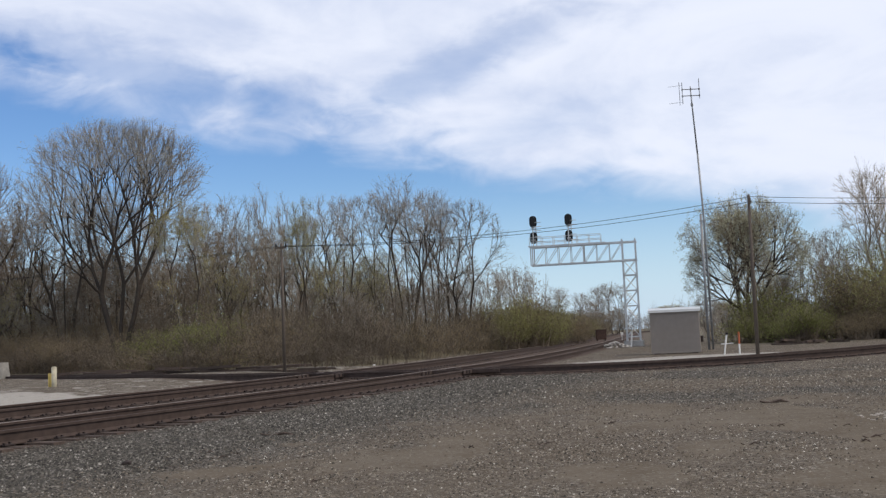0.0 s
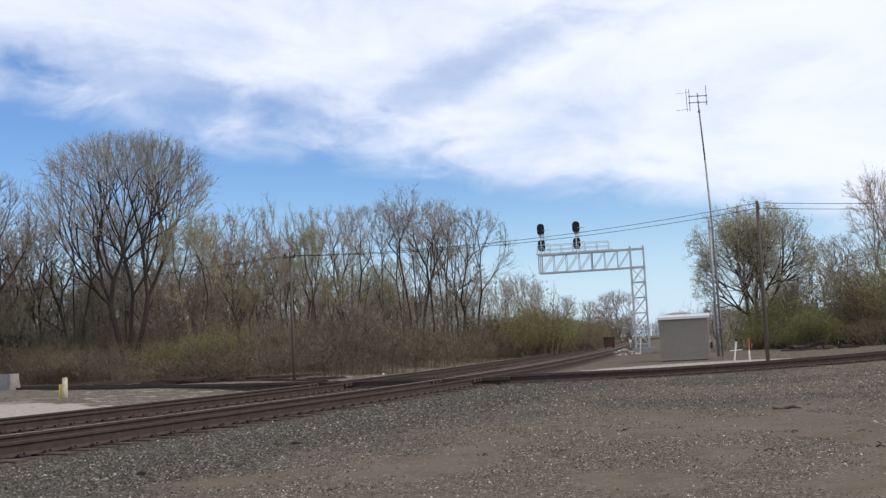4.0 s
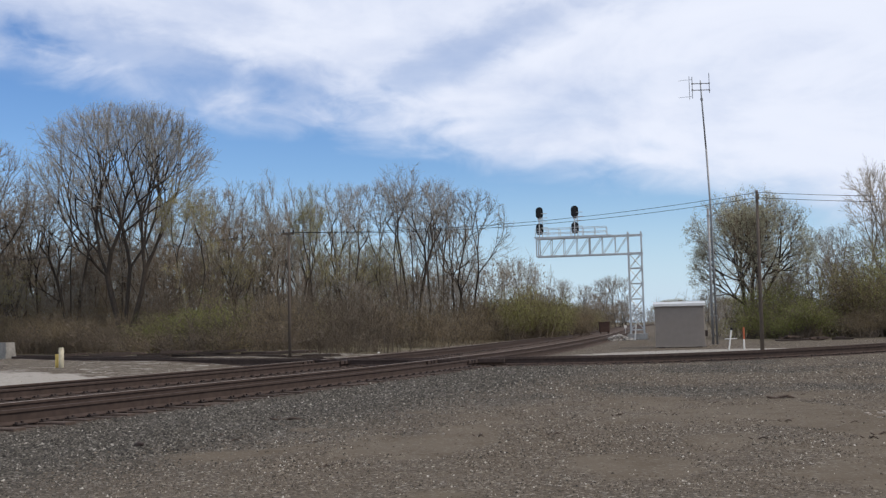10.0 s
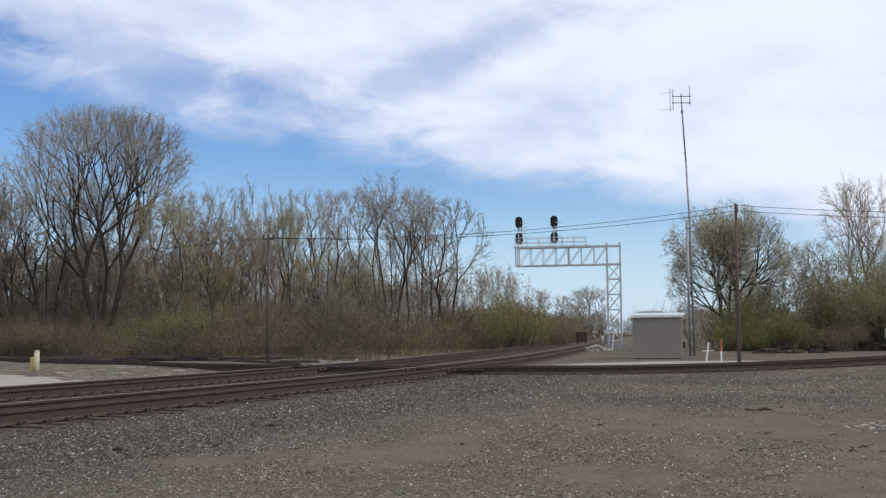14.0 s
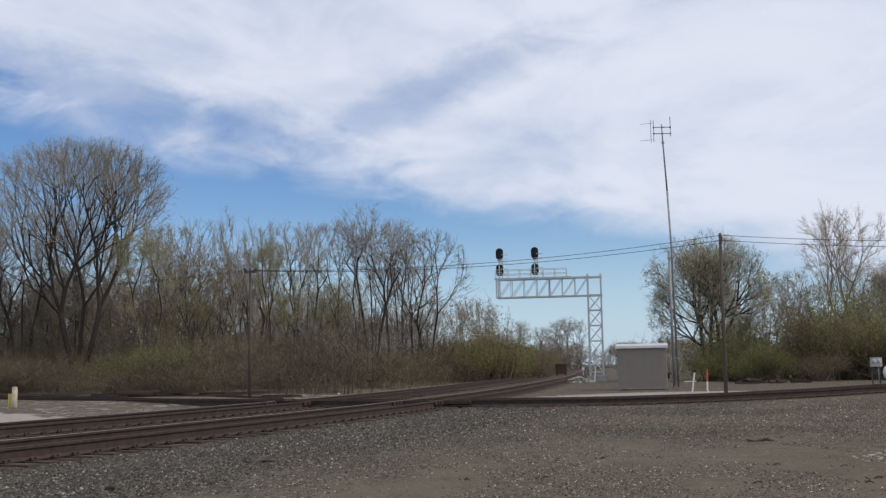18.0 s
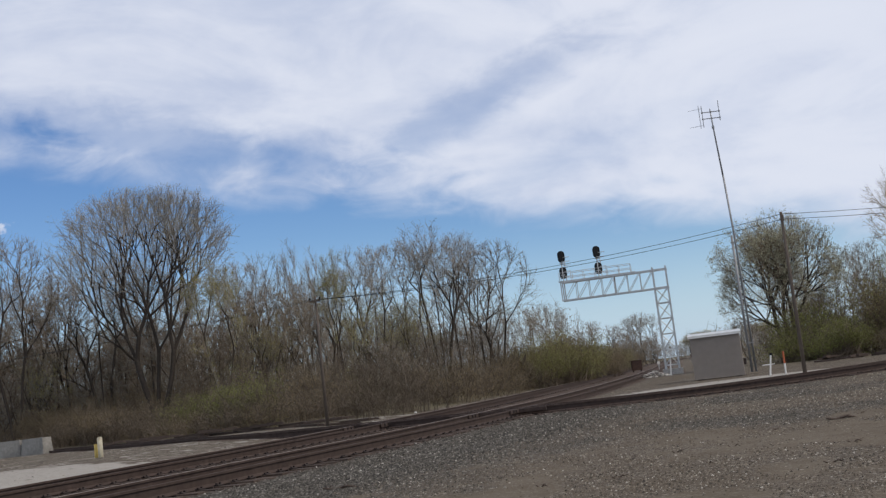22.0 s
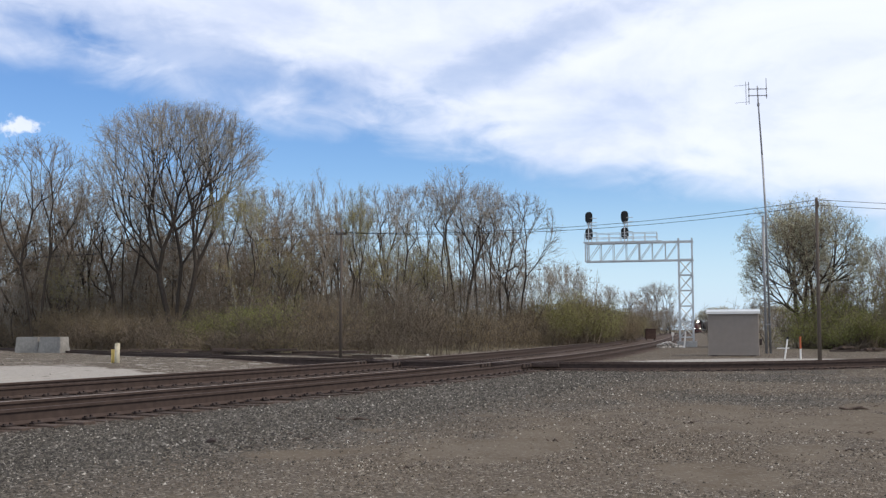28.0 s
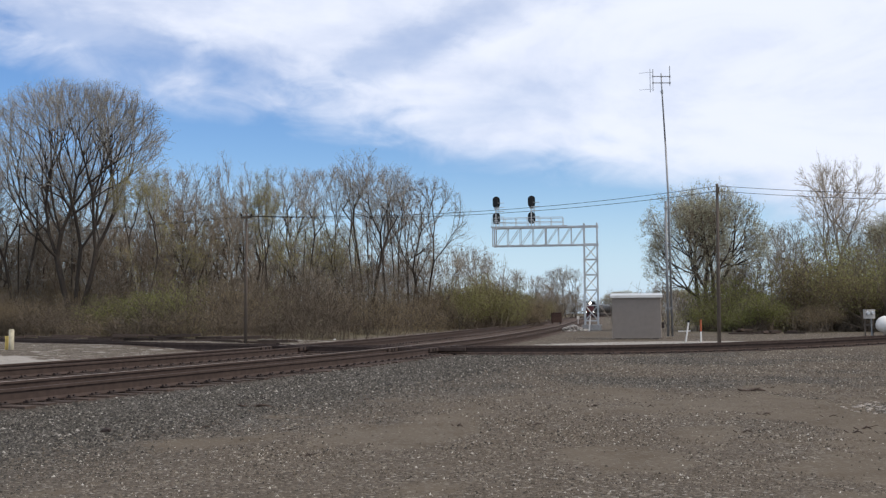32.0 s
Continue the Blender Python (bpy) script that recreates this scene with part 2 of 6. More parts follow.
GREY_PAINT = material("aluminium_wall", (0.29, 0.25, 0.215), 0.6, 0.1, grain=(4, 0.06), bump=(30, 0.05), spots=[(0.8, 0.5, 0.8, (0.26, 0.225, 0.19))])
WHITE_PAINT = material("white_paint", (0.68, 0.67, 0.64), 0.5, grain=(5, 0.06), bump=None, spots=[(4, 0.6, 0.8, (0.55, 0.53, 0.48))])
CREAM = material("cream_paint", (0.43, 0.395, 0.29), 0.6, grain=(5, 0.15), bump=None, spots=[(6, 0.5, 0.7, (0.30, 0.265, 0.19))])
YELLOW = material("yellow_paint", (0.50, 0.36, 0.10), 0.6, grain=(6, 0.15), bump=None)
ORANGE = material("orange_paint", (0.40, 0.11, 0.05), 0.6, grain=(6, 0.1), bump=None)
BLACK = material("black_paint", (0.012, 0.012, 0.013), 0.55, grain=(6, 0.15), bump=None)
CONCRETE = material("concrete", (0.42, 0.40, 0.37), 0.9, grain=(9, 0.15), bump=(40, 0.3), spots=[(1.5, 0.45, 0.75, (0.30, 0.29, 0.27))])
BLOCK = material("concrete_block", (0.27, 0.258, 0.232), 0.95, grain=(7, 0.2), bump=(35, 0.4), spots=[(1.2, 0.45, 0.7, (0.19, 0.18, 0.165))])
POLE_WOOD = material("pole_wood", (0.108, 0.088, 0.072), 0.9, grain=(9, 0.35), bump=(20, 0.5), stretch=(8, 8, 1))
RUSTY_BOX = material("rusty_box", (0.062, 0.037, 0.029), 0.85, grain=(5, 0.3), bump=(20, 0.3))
STONE_STEPS = ((0.0, (0.029, 0.026, 0.022)), (0.45, (0.096, 0.079, 0.060)), (0.82, (0.158, 0.131, 0.100)), (0.955, (0.265, 0.24, 0.20)), (1.0, (0.48, 0.455, 0.405)))


TRAP_STEPS = ((0.0, (0.020, 0.0185, 0.016)), (0.5, (0.058, 0.053, 0.045)), (0.84, (0.122, 0.111, 0.094)), (0.965, (0.20, 0.188, 0.165)), (1.0, (0.42, 0.395, 0.35)))


def stone_ramp(nt, value, steps=STONE_STEPS):
    """Grey stone colours, few of them pale, picked by a random value."""
    ramp_node = nt.nodes.new("ShaderNodeValToRGB")
    stops = ramp_node.color_ramp.elements
    stops[0].color, stops[1].color = (*steps[0][1], 1), (*steps[-1][1], 1)
    for place, colour in steps[1:-1]:
        stops.new(place).color = (*colour, 1)
    nt.links.new(value, ramp_node.inputs[0])
    return ramp_node.outputs[0]


def stone_material(name, steps):
    m = bpy.data.materials.new(name)
    m.use_nodes = True
    nt = m.node_tree
    bsdf = nt.nodes["Principled BSDF"]
    bsdf.inputs["Roughness"].default_value = 0.9
    bsdf.inputs["Specular IOR Level"].default_value = 0.2
    nt.links.new(stone_ramp(nt, nt.nodes.new("ShaderNodeNewGeometry").outputs["Random Per Island"], steps), bsdf.inputs["Base Color"])
    return m


STONE = stone_material("stone", STONE_STEPS)
TRAP_ROCK = stone_material("trap_rock", TRAP_STEPS)
STONE_PALE = material("stone_pale", (0.25, 0.225, 0.195), 0.9, grain=(20, 0.2), bump=None, vary=0.4, by="island")
RIPRAP = material("riprap", (0.40, 0.375, 0.34), 0.9, grain=(9, 0.3), bump=None, vary=0.45)
WIRE = material("wire", (0.03, 0.03, 0.03), 0.6, grain=(5, 0.1), bump=None)
LOCO_RED = material("loco_red", (0.10, 0.032, 0.03), 0.5, grain=(2, 0.2), bump=None)


# ---- plan: tracks and ground ----
RAIL_Z = 0.32  # rail head
MAIN = [(-43.2, -60.5), (-29.0, -30.5), (-14.8, -0.85), (-10.25, 9.15), (-6.85, 16.85), (-4.3, 23.4), (-2.0, 29.55), (0.1, 36.1), (4.5, 51.8), (10.7, 81),
        (16.2, 110), (31.7, 200), (49.0, 300), (70.0, 400), (94.0, 500), (120.0, 600)]
CROSS = [(-62, 93), (-40, 71), (-24, 55.3), (-15.75, 46.7), (-10.8, 42.4), (-8.75, 41.0), (-6.0, 39.4), (-2.6, 37.9), (0.6, 36.9), (3.4, 36.4), (6.0, 36.3), (9.7, 36.8),
         (13.6, 37.9), (20, 40.5), (30, 45.5), (50, 57)]


def smooth(points, step=1.0):
    """A smooth line through plan points, as an array of places about a step apart."""
    pts = [np.array(p, float) for p in points]
    pts = [2 * pts[0] - pts[1], *pts, 2 * pts[-1] - pts[-2]]
    line = []
    for a, b, c, d in zip(pts, pts[1:], pts[2:], pts[3:]):
        count = max(2, int(np.linalg.norm(c - b) / step))
        for i in range(count):
            t = i / count
            line.append(0.5 * (2 * b + (c - a) * t + (2 * a - 5 * b + 4 * c - d) * t * t + (3 * b - a - 3 * c + d) * t ** 3))
    line.append(pts[-2])
    return np.array(line)


def offset(line, d):
    """The line moved by d to the left of its way."""
    way = np.gradient(line, axis=0)
    way /= np.linalg.norm(way, axis=1)[:, None]
    return line + d * np.stack([-way[:, 1], way[:, 0]], 1)


MAIN_LINE = smooth(MAIN, 1.0)
CROSS_LINE = smooth(CROSS, 0.7)  # its nearer rail
RAIL_OFFSETS = (0.0, 1.44, 4.95, 6.39)
RISE_X, RISE_Z = (-24, -16, -10.8, -6, -0.5, 6.5, 9.7, 13.6, 20), (0.10, 0.10, 0.05, 0.03, 0, 0, 0.03, 0.10, 0.28)


def cross_rise(x):
    """How much the crossing track's bed lies over that of the main line."""
    return float(np.interp(x, RISE_X, RISE_Z))


def line_distance(px, py, line):
    """Signed distance of arrays of points from a line (left of its way is positive)."""
    best = np.full(px.shape, 1e9)
    side = np.zeros(px.shape)
    way = np.gradient(line, axis=0)
    way /= np.linalg.norm(way, axis=1)[:, None]
    for (x, y), (wx, wy) in zip(line, way):
        d = np.hypot(px - x, py - y)
        s = wx * (py - y) - wy * (px - x)
        near = d < best
        best = np.where(near, d, best)
        side = np.where(near, s, side)
    return side, best


def ramp(v, lo, hi):
    t = np.clip((v - lo) / (hi - lo), 0, 1)
    return t * t * (3 - 2 * t)


def ground_height(px, py):
    """Height of the ground sheet."""
    px, py = np.asarray(px, float), np.asarray(py, float)
    sm, _ = line_distance(px, py, MAIN_LINE[::2])
    sc, _ = line_distance(px, py, CROSS_LINE[::2])
    base = 0.30 * ramp(sm, 5.0, 15.0) + 0.12 * ramp(sc, 0, 5) * (sm < 0)
    out = np.maximum(-0.5 - sm, sm - 6.95)
    bed_main = 0.06 * (1 - ramp(out, 0.0, 0.5)) - 0.01 * ramp(out, 0.5, 3.0)
    rise = np.interp(px, RISE_X, RISE_Z)
    outc = np.maximum(-0.6 - sc, sc - 2.05)
    bed_cross = (0.06 + rise) * (1 - ramp(outc, 0.0, 2.8))
    bed_cross = np.where(out < 0.3, 0, bed_cross)
    wave = 0.03 * np.sin(px * 0.31 + 1.3 * np.sin(py * 0.17)) * np.sin(py * 0.23) * ramp(np.maximum(out, 0), 1, 5)
    return np.maximum(np.maximum(base + wave, bed_main), bed_cross)


# ---- mesh helpers ----
def mesh_of(name, verts, faces, mat, smooth_faces=False):
    me = bpy.data.meshes.new(name)
    me.from_pydata([tuple(v) for v in verts], [], faces)
    me.update()
    if smooth_faces:
        me.polygons.foreach_set("use_smooth", [True] * len(me.polygons))
    me.materials.append(mat)
    return me


class Shape:
    """Collects boxes, tubes and sweeps of one mesh."""

    def __init__(self):
        self.v, self.f = [], []

    def add(self, verts, faces):
        k = len(self.v)
        self.v += [tuple(p) for p in verts]
        self.f += [tuple(i + k for i in f) for f in faces]
        return self

    def box(self, centre, size, turn=0.0, chamfer=0.0, taper=1.0):
        sx, sy, sz = (s / 2 for s in size)
        c, s = math.cos(radians(turn)), math.sin(radians(turn))
        if chamfer:
            e = chamfer
            ring = [(-sx + e, -sy), (sx - e, -sy), (sx, -sy + e), (sx, sy - e), (sx - e, sy), (-sx + e, sy), (-sx, sy - e), (-sx, -sy + e)]
        else:
            ring = [(-sx, -sy), (sx, -sy), (sx, sy), (-sx, sy)]
        n = len(ring)
        vs = []
        for z, k in ((-sz, 1.0), (sz, taper)):
            vs += [(centre[0] + (x * c - y * s) * k, centre[1] + (x * s + y * c) * k, centre[2] + z) for x, y in ring]
        fs = [(i, (i + 1) % n, n + (i + 1) % n, n + i) for i in range(n)] + [tuple(range(n - 1, -1, -1)), tuple(range(n, 2 * n))]
        return self.add(vs, fs)

    def tube(self, points, radius, sides=8, caps=True):
        """radius: one number or one per point."""
        pts = [Vector(p) for p in points]
        radii = radius if isinstance(radius, (list, tuple)) else [radius] * len(pts)
        vs, fs = [], []
        for i, p in enumerate(pts):
            way = (pts[min(i + 1, len(pts) - 1)] - pts[max(i - 1, 0)]).normalized()
            a = way.cross(Vector((0.31, 0.95, 0.07))).normalized() if abs(way.y) < 0.9 else way.cross(Vector((1, 0, 0))).normalized()
            b = way.cross(a)
            for k in range(sides):
                t = 2 * math.pi * k / sides
                vs.append(p + radii[i] * (math.cos(t) * a + math.sin(t) * b))
        for i in range(len(pts) - 1):
            for k in range(sides):
                q = (k + 1) % sides
                fs.append((i * sides + k, i * sides + q, (i + 1) * sides + q, (i + 1) * sides + k))
        if caps:
            fs.append(tuple(range(sides - 1, -1, -1)))
            fs.append(tuple((len(pts) - 1) * sides + k for k in range(sides)))
        return self.add(vs, fs)

    def sweep(self, line, profile, heights, closed=True):
        """A profile of (across, up) carried along plan points; heights: z for each point."""
        way = np.gradient(line, axis=0)
        way /= np.linalg.norm(way, axis=1)[:, None]
        m = len(profile)
        vs, fs = [], []
        for (x, y), (wx, wy), z in zip(line, way, heights):
            vs += [(x - wy * a, y + wx * a, z + u) for a, u in profile]
        for i in range(len(line) - 1):
            for k in range(m if closed else m - 1):
                q = (k + 1) % m
                fs.append((i * m + k, (i + 1) * m + k, (i + 1) * m + q, i * m + q))
        if closed:
            fs.append(tuple(range(m)))
            fs.append(tuple((len(line) - 1) * m + k for k in range(m - 1, -1, -1)))
        return self.add(vs, fs)

    def mesh(self, name, mat, smooth_faces=False):
        return mesh_of(name, self.v, self.f, mat, smooth_faces)


def empty(name, x=0.0, y=0.0, z=0.0, turn=0.0):
    ob = new(name)
    ob.empty_display_size = 0.2
    ob.matrix_basis = pose(x, y, z, 0, 0, turn)
    return ob


def part(name, shape, mat, parent, label="", smooth_faces=False, at=None):
    me = shape.mesh(name, mat, smooth_faces) if isinstance(shape, Shape) else shape
    ob = new(name, me)
    ob.parent = parent
    if at is not None:
        ob.matrix_basis = at
    return tagged(ob, label)


# ---- ground ----
def graded(lo, hi, fine_lo, fine_hi, step, grow=1.18):
    vals = list(np.arange(fine_lo, fine_hi, step))
    s, v = step, fine_lo
    while v > lo:
        s *= grow
        v -= s
        vals.insert(0, max(v, lo))
    s, v = step, vals[-1]
    while v < hi:
        s *= grow
        v += s
        vals.append(min(v, hi))
    return np.array(vals)


def ground_material():
    m = bpy.data.materials.new("gravel_ground")
    m.use_nodes = True
    nt = m.node_tree
    n, link = nt.nodes.new, nt.links.new
    bsdf = nt.nodes["Principled BSDF"]
    bsdf.inputs["Roughness"].default_value = 0.95
    bsdf.inputs["Specular IOR Level"].default_value = 0.15
    pos = n("ShaderNodeNewGeometry").outputs["Position"]

    def noise_tex(scale, detail=4, rough=0.55, sx=1.0):
        mp = n("ShaderNodeMapping")
        mp.inputs["Scale"].default_value = (sx, 1, 1)
        link(pos, mp.inputs["Vector"])
        t = n("ShaderNodeTexNoise")
        link(mp.outputs[0], t.inputs["Vector"])
        t.inputs["Scale"].default_value, t.inputs["Detail"].default_value, t.inputs["Roughness"].default_value = scale, detail, rough
        return t.outputs["Fac"]

    def rng(v, lo, hi, a=0.0, b=1.0):
        r = n("ShaderNodeMapRange")
        link(v, r.inputs["Value"])
        for key, val in (("From Min", lo), ("From Max", hi), ("To Min", a), ("To Max", b)):
            r.inputs[key].default_value = val
        return r.outputs["Result"]

    def mix(fac, a, b, kind="MIX"):
        x = n("ShaderNodeMix")
        x.data_type, x.blend_type = "RGBA", kind
        for key, v in (("Factor", fac), ("A", a), ("B", b)):
            if isinstance(v, (int, float)):
                x.inputs[key].default_value = v
            elif isinstance(v, tuple):
                x.inputs[key].default_value = (*v, 1)
            else:
                link(v, x.inputs[key])
        return x.outputs["Result"]

    def attr(name):
        a = n("ShaderNodeAttribute")
        a.attribute_name = name
        return a.outputs["Fac"]

    vor = n("ShaderNodeTexVoronoi")
    link(pos, vor.inputs["Vector"])
    vor.inputs["Scale"].default_value = 30.0
    cell = n("ShaderNodeSeparateColor")
    link(vor.outputs["Color"], cell.inputs[0])
    speck = n("ShaderNodeTexWhiteNoise")
    speck.noise_dimensions = "3D"
    link(vor.outputs["Position"], speck.inputs["Vector"])
    gravel = stone_ramp(nt, speck.outputs["Value"])
    gravel = mix(noise_tex(0.45), gravel, (0.120, 0.100, 0.078))
    gravel = mix(attr("ballast"), gravel, stone_ramp(nt, speck.outputs["Value"], TRAP_STEPS))
    dirt = mix(noise_tex(0.8, 6), (0.098, 0.080, 0.058), (0.136, 0.111, 0.081))
    dirt = mix(rng(noise_tex(22, 5), 0.4, 0.75, 0, 0.35), dirt, (0.078, 0.065, 0.050))
    dirt = mix(rng(noise_tex(1.3, 5, 0.6), 0.48, 0.66, 0, 0.7), dirt, mix(1.0, dirt, (0.70, 0.66, 0.60), "MULTIPLY"))
    grit = rng(speck.outputs["Value"], 0.80, 0.97, 0, 0.5)
    dirt = mix(grit, dirt, (0.20, 0.185, 0.16))
    bare = n("ShaderNodeMath")
    bare.operation = "MULTIPLY_ADD"
    link(rng(noise_tex(3.0, 6, 0.65), 0.25, 0.75, -0.5, 0.5), bare.inputs[0])
    bare.inputs[1].default_value = 0.55
    link(attr("dirt"), bare.inputs[2])
    bald = rng(bare.outputs[0], 0.36, 0.78)
    lot = mix(bald, gravel, dirt)
    lot = mix(rng(noise_tex(0.22, 5, 0.6), 0.42, 0.66, 0, 0.5), lot, mix(1.0, lot, (0.76, 0.70, 0.61), "MULTIPLY"))
    lot = mix(attr("rust"), lot, mix(noise_tex(6, 5), (0.060, 0.043, 0.035), (0.098, 0.070, 0.055)))
    pale = mix(noise_tex(4.0, 7, 0.75), (0.21, 0.194, 0.170), (0.47, 0.44, 0.395))
    pale = mix(rng(speck.outputs["Value"], 0.0, 0.2, 0.4, 0.0), pale, (0.14, 0.13, 0.115))
    padded = n("ShaderNodeMath")
    padded.operation = "MULTIPLY_ADD"
    link(rng(noise_tex(1.6, 6, 0.7), 0.25, 0.75, -0.5, 0.5), padded.inputs[0])
    padded.inputs[1].default_value = 1.1
    link(attr("pad"), padded.inputs[2])
    ground = mix(rng(padded.outputs[0], 0.40, 0.62), lot, pale)
    soil = mix(noise_tex(0.6, 6), (0.17, 0.14, 0.10), (0.10, 0.095, 0.055))
    ground = mix(attr("wood"), ground, soil)
    link(ground, bsdf.inputs["Base Color"])
    b = n("ShaderNodeBump")
    b.inputs["Distance"].default_value = 0.03
    link(rng(bald, 0, 1, 0.9, 0.15), b.inputs["Strength"])
    link(vor.outputs["Distance"], b.inputs["Height"])
    b.invert = True
    link(b.outputs[0], bsdf.inputs["Normal"])
    return m


def fbm(x, y, scale, seed=0.0):
    flat = [noise.noise((a * scale, b * scale, seed)) + 0.5 * noise.noise((a * scale * 2.3, b * scale * 2.3, seed + 5)) for a, b in zip(np.ravel(x), np.ravel(y))]
    return np.array(flat).reshape(np.shape(x))


# bare hollows (+) and gravel heaps (-) of the lot: x, y, half sizes, weight
HOLLOWS = ((1.67, 10.9, 0.65, 1.1, 1), (0.05, 14.0, 0.4, 1.1, 0.8), (5.2, 16.5, 0.9, 2.5, 1), (3.05, 12.8, 0.5, 1.2, 0.9), (3.9, 9.5, 0.6, 1.0, 1), (3.4, 20.2, 0.9, 2.7, 0.5), (5.2, 13.1, 0.5, 1.0, 0.8),
           (-2.3, 15.7, 0.45, 1.6, 0.7), (-3.2, 12.7, 0.7, 0.9, 0.5), (-0.75, 13.1, 0.8, 1.4, 0.7), (-3.4, 9.8, 0.4, 0.8, 0.6), (-0.3, 9.2, 0.4, 0.5, 0.6), (0.25, 16.6, 0.5, 1.5, 0.5), (6.4, 11.6, 0.9, 1.4, 0.9),
           (-0.9, 10.2, 0.5, 1.0, -1), (-2.8, 10.7, 0.9, 1.1, -1), (0.05, 11.2, 0.3, 0.9, -1), (1.5, 13.6, 0.85, 1.9, -1), (2.75, 10.9, 0.5, 0.6, -1), (2.2, 9.2, 0.9, 0.6, -1), (3.9, 13.0, 0.3, 0.7, -0.8),
           (4.5, 13.3, 0.3, 0.9, -0.8), (5.3, 30.0, 5.5, 7.5, -0.8), (-2.9, 22.4, 2.4, 4.4, -0.6), (6.2, 21.5, 1.2, 2.0, 0.5))


def bareness(x, y, sm):
    """0 to 1: where the lot is bare dirt rather than gravel."""
    v = 0.22 * fbm(x, y, 0.5, 2.0) + 0.22 * fbm(x, y, 1.7, 7.0) + 0.13 + 0.12 * ramp(x, -4, 4) - 0.30 * ramp(y, 19, 26) - 0.6 * ramp(-sm, 5.5, 3.0)
    for hx, hy, rx, ry, k in HOLLOWS:
        v = v + 0.42 * k * np.exp(-(((x - hx) / rx) ** 2 + ((y - hy) / ry) ** 2) ** 1.3)
    return ramp(v, 0.08, 0.46)


def trap_share(x, y, sm):
    """0 to 1: how much dark trap rock lies among the gravel; all of it by the track, in drifts over the far lot."""
    drift = 0.85 * ramp(fbm(x, y, 0.2, 3.0) + 0.3 * fbm(x, y, 1.1, 6.0), -0.25, 0.35) * ramp(y, 12, 18)
    return np.maximum(ramp(-sm, 7.0, 3.2), drift)


def wood_edge(x):
    """Where the wood beyond the tracks begins."""
    return np.interp(x, [-60, -40, -24, -16, -10, -5, 2, 8], [96, 78, 63.5, 55, 51, 55, 86, 116])


def make_ground():
    xs = graded(-2500, 2500, -26, 24, 0.25)
    ys = graded(-600, 3500, 5, 58, 0.3)
    gx, gy = np.meshgrid(xs, ys)
    near = (np.abs(gx) < 150) & (gy > -90) & (gy < 700)
    gz = np.zeros(gx.shape)
    gz[near] = ground_height(gx[near], gy[near])
    verts = np.stack([gx, gy, gz], -1).reshape(-1, 3)
    w, h = len(xs), len(ys)
    faces = [(j * w + i, j * w + i + 1, (j + 1) * w + i + 1, (j + 1) * w + i) for j in range(h - 1) for i in range(w - 1)]
    me = mesh_of("ground", verts, faces, ground_material(), True)
    sm, _ = line_distance(gx, gy, MAIN_LINE[::4])
    sc, _ = line_distance(gx, gy, CROSS_LINE[::4])
    edge = wood_edge(gx)
    wood = np.where(sm > 8, ramp(gy - edge, -2.5, 1.5) * ramp(sc, 3, 5), ramp(gy, 62, 80) * ramp(-sm, 6, 12))
    lot = (sm < 0) & (sc < 0.5) & (gy > 4) & (gy < 60) & (np.abs(gx) < 40)
    dirt = np.full(gx.shape, 0.12)
    dirt[lot] = bareness(gx[lot], gy[lot], sm[lot])
    rust = np.maximum(ramp(np.maximum(-sm - 0.45, sm - 6.9), 0.3, -0.1), 0.9 * ramp(np.maximum(-sc - 0.55, sc - 2.0), 0.3, -0.1))
    ballast = np.zeros(gx.shape)
    ballast[lot] = trap_share(gx[lot], gy[lot], sm[lot])
    # pale crushed stone by the bungalow and on the access road beyond the tracks
    pad_right = ramp(1.35 - np.hypot((gx - 11.0) / 5.8, (gy - 44.8) / 3.3), 0, 0.5)
    pad_left = ramp(34.5 - gy - 0.55 * np.maximum(gx + 13.6, 0), -0.9, 1.6) * ramp(sm, 6.9, 7.6)
    pad_left = np.maximum(0.84 * pad_left, 0.33 * (sm > 6.9) * ramp(edge - gy, -2, 3))
    # a pale sandy spot and dry litter at the foot of the brush
    sandy = ramp(1.3 - np.hypot((gx + 7.0) / 2.6, (gy - 53.6) / 1.3), 0, 0.5)
    pad_left = np.maximum(pad_left, 0.6 * sandy)
    wood = wood * (1 - 0.8 * sandy)
    pad = np.where((sm < -1) & (sc > 1.9), pad_right, np.where(sm > 6.9, pad_left, 0))
    for name, values in (("dirt", dirt), ("rust", rust), ("ballast", ballast), ("pad", pad), ("wood", wood)):
        me.attributes.new(name, "FLOAT", "POINT").data.foreach_set("value", values.reshape(-1).astype(np.float32))
    return tagged(new("ground", me), "grey gravel lot with bare brown dirt patches beside the tracks", "ground", kind="structure")


make_ground()

# ---- tracks ----
RAIL_H = 0.23
RAIL_PROFILE = [(-0.085, -0.23), (0.085, -0.23), (0.085, -0.215), (0.012, -0.175), (0.012, -0.055), (0.04, -0.045), (0.04, -0.004),
                (-0.04, -0.004), (-0.04, -0.045), (-0.012, -0.055), (-0.012, -0.175), (-0.085, -0.215)]


def rail_part(line, heights, parent, label, worn=True):
    rail = part("rail", Shape().sweep(line, RAIL_PROFILE, heights), RUST, parent, label)
    part("rail_head", Shape().sweep(line, [(-0.034, -0.006), (0.034, -0.006), (0.03, 0.0), (-0.03, 0.0)], heights), RAIL_TOP if worn else RUST, rail)


def cross_line(off):
    l2 = offset(CROSS_LINE, off)
    return l2, [RAIL_Z + cross_rise(x) - 0.003 for x, y in l2]


TIE_Z = RAIL_Z - RAIL_H


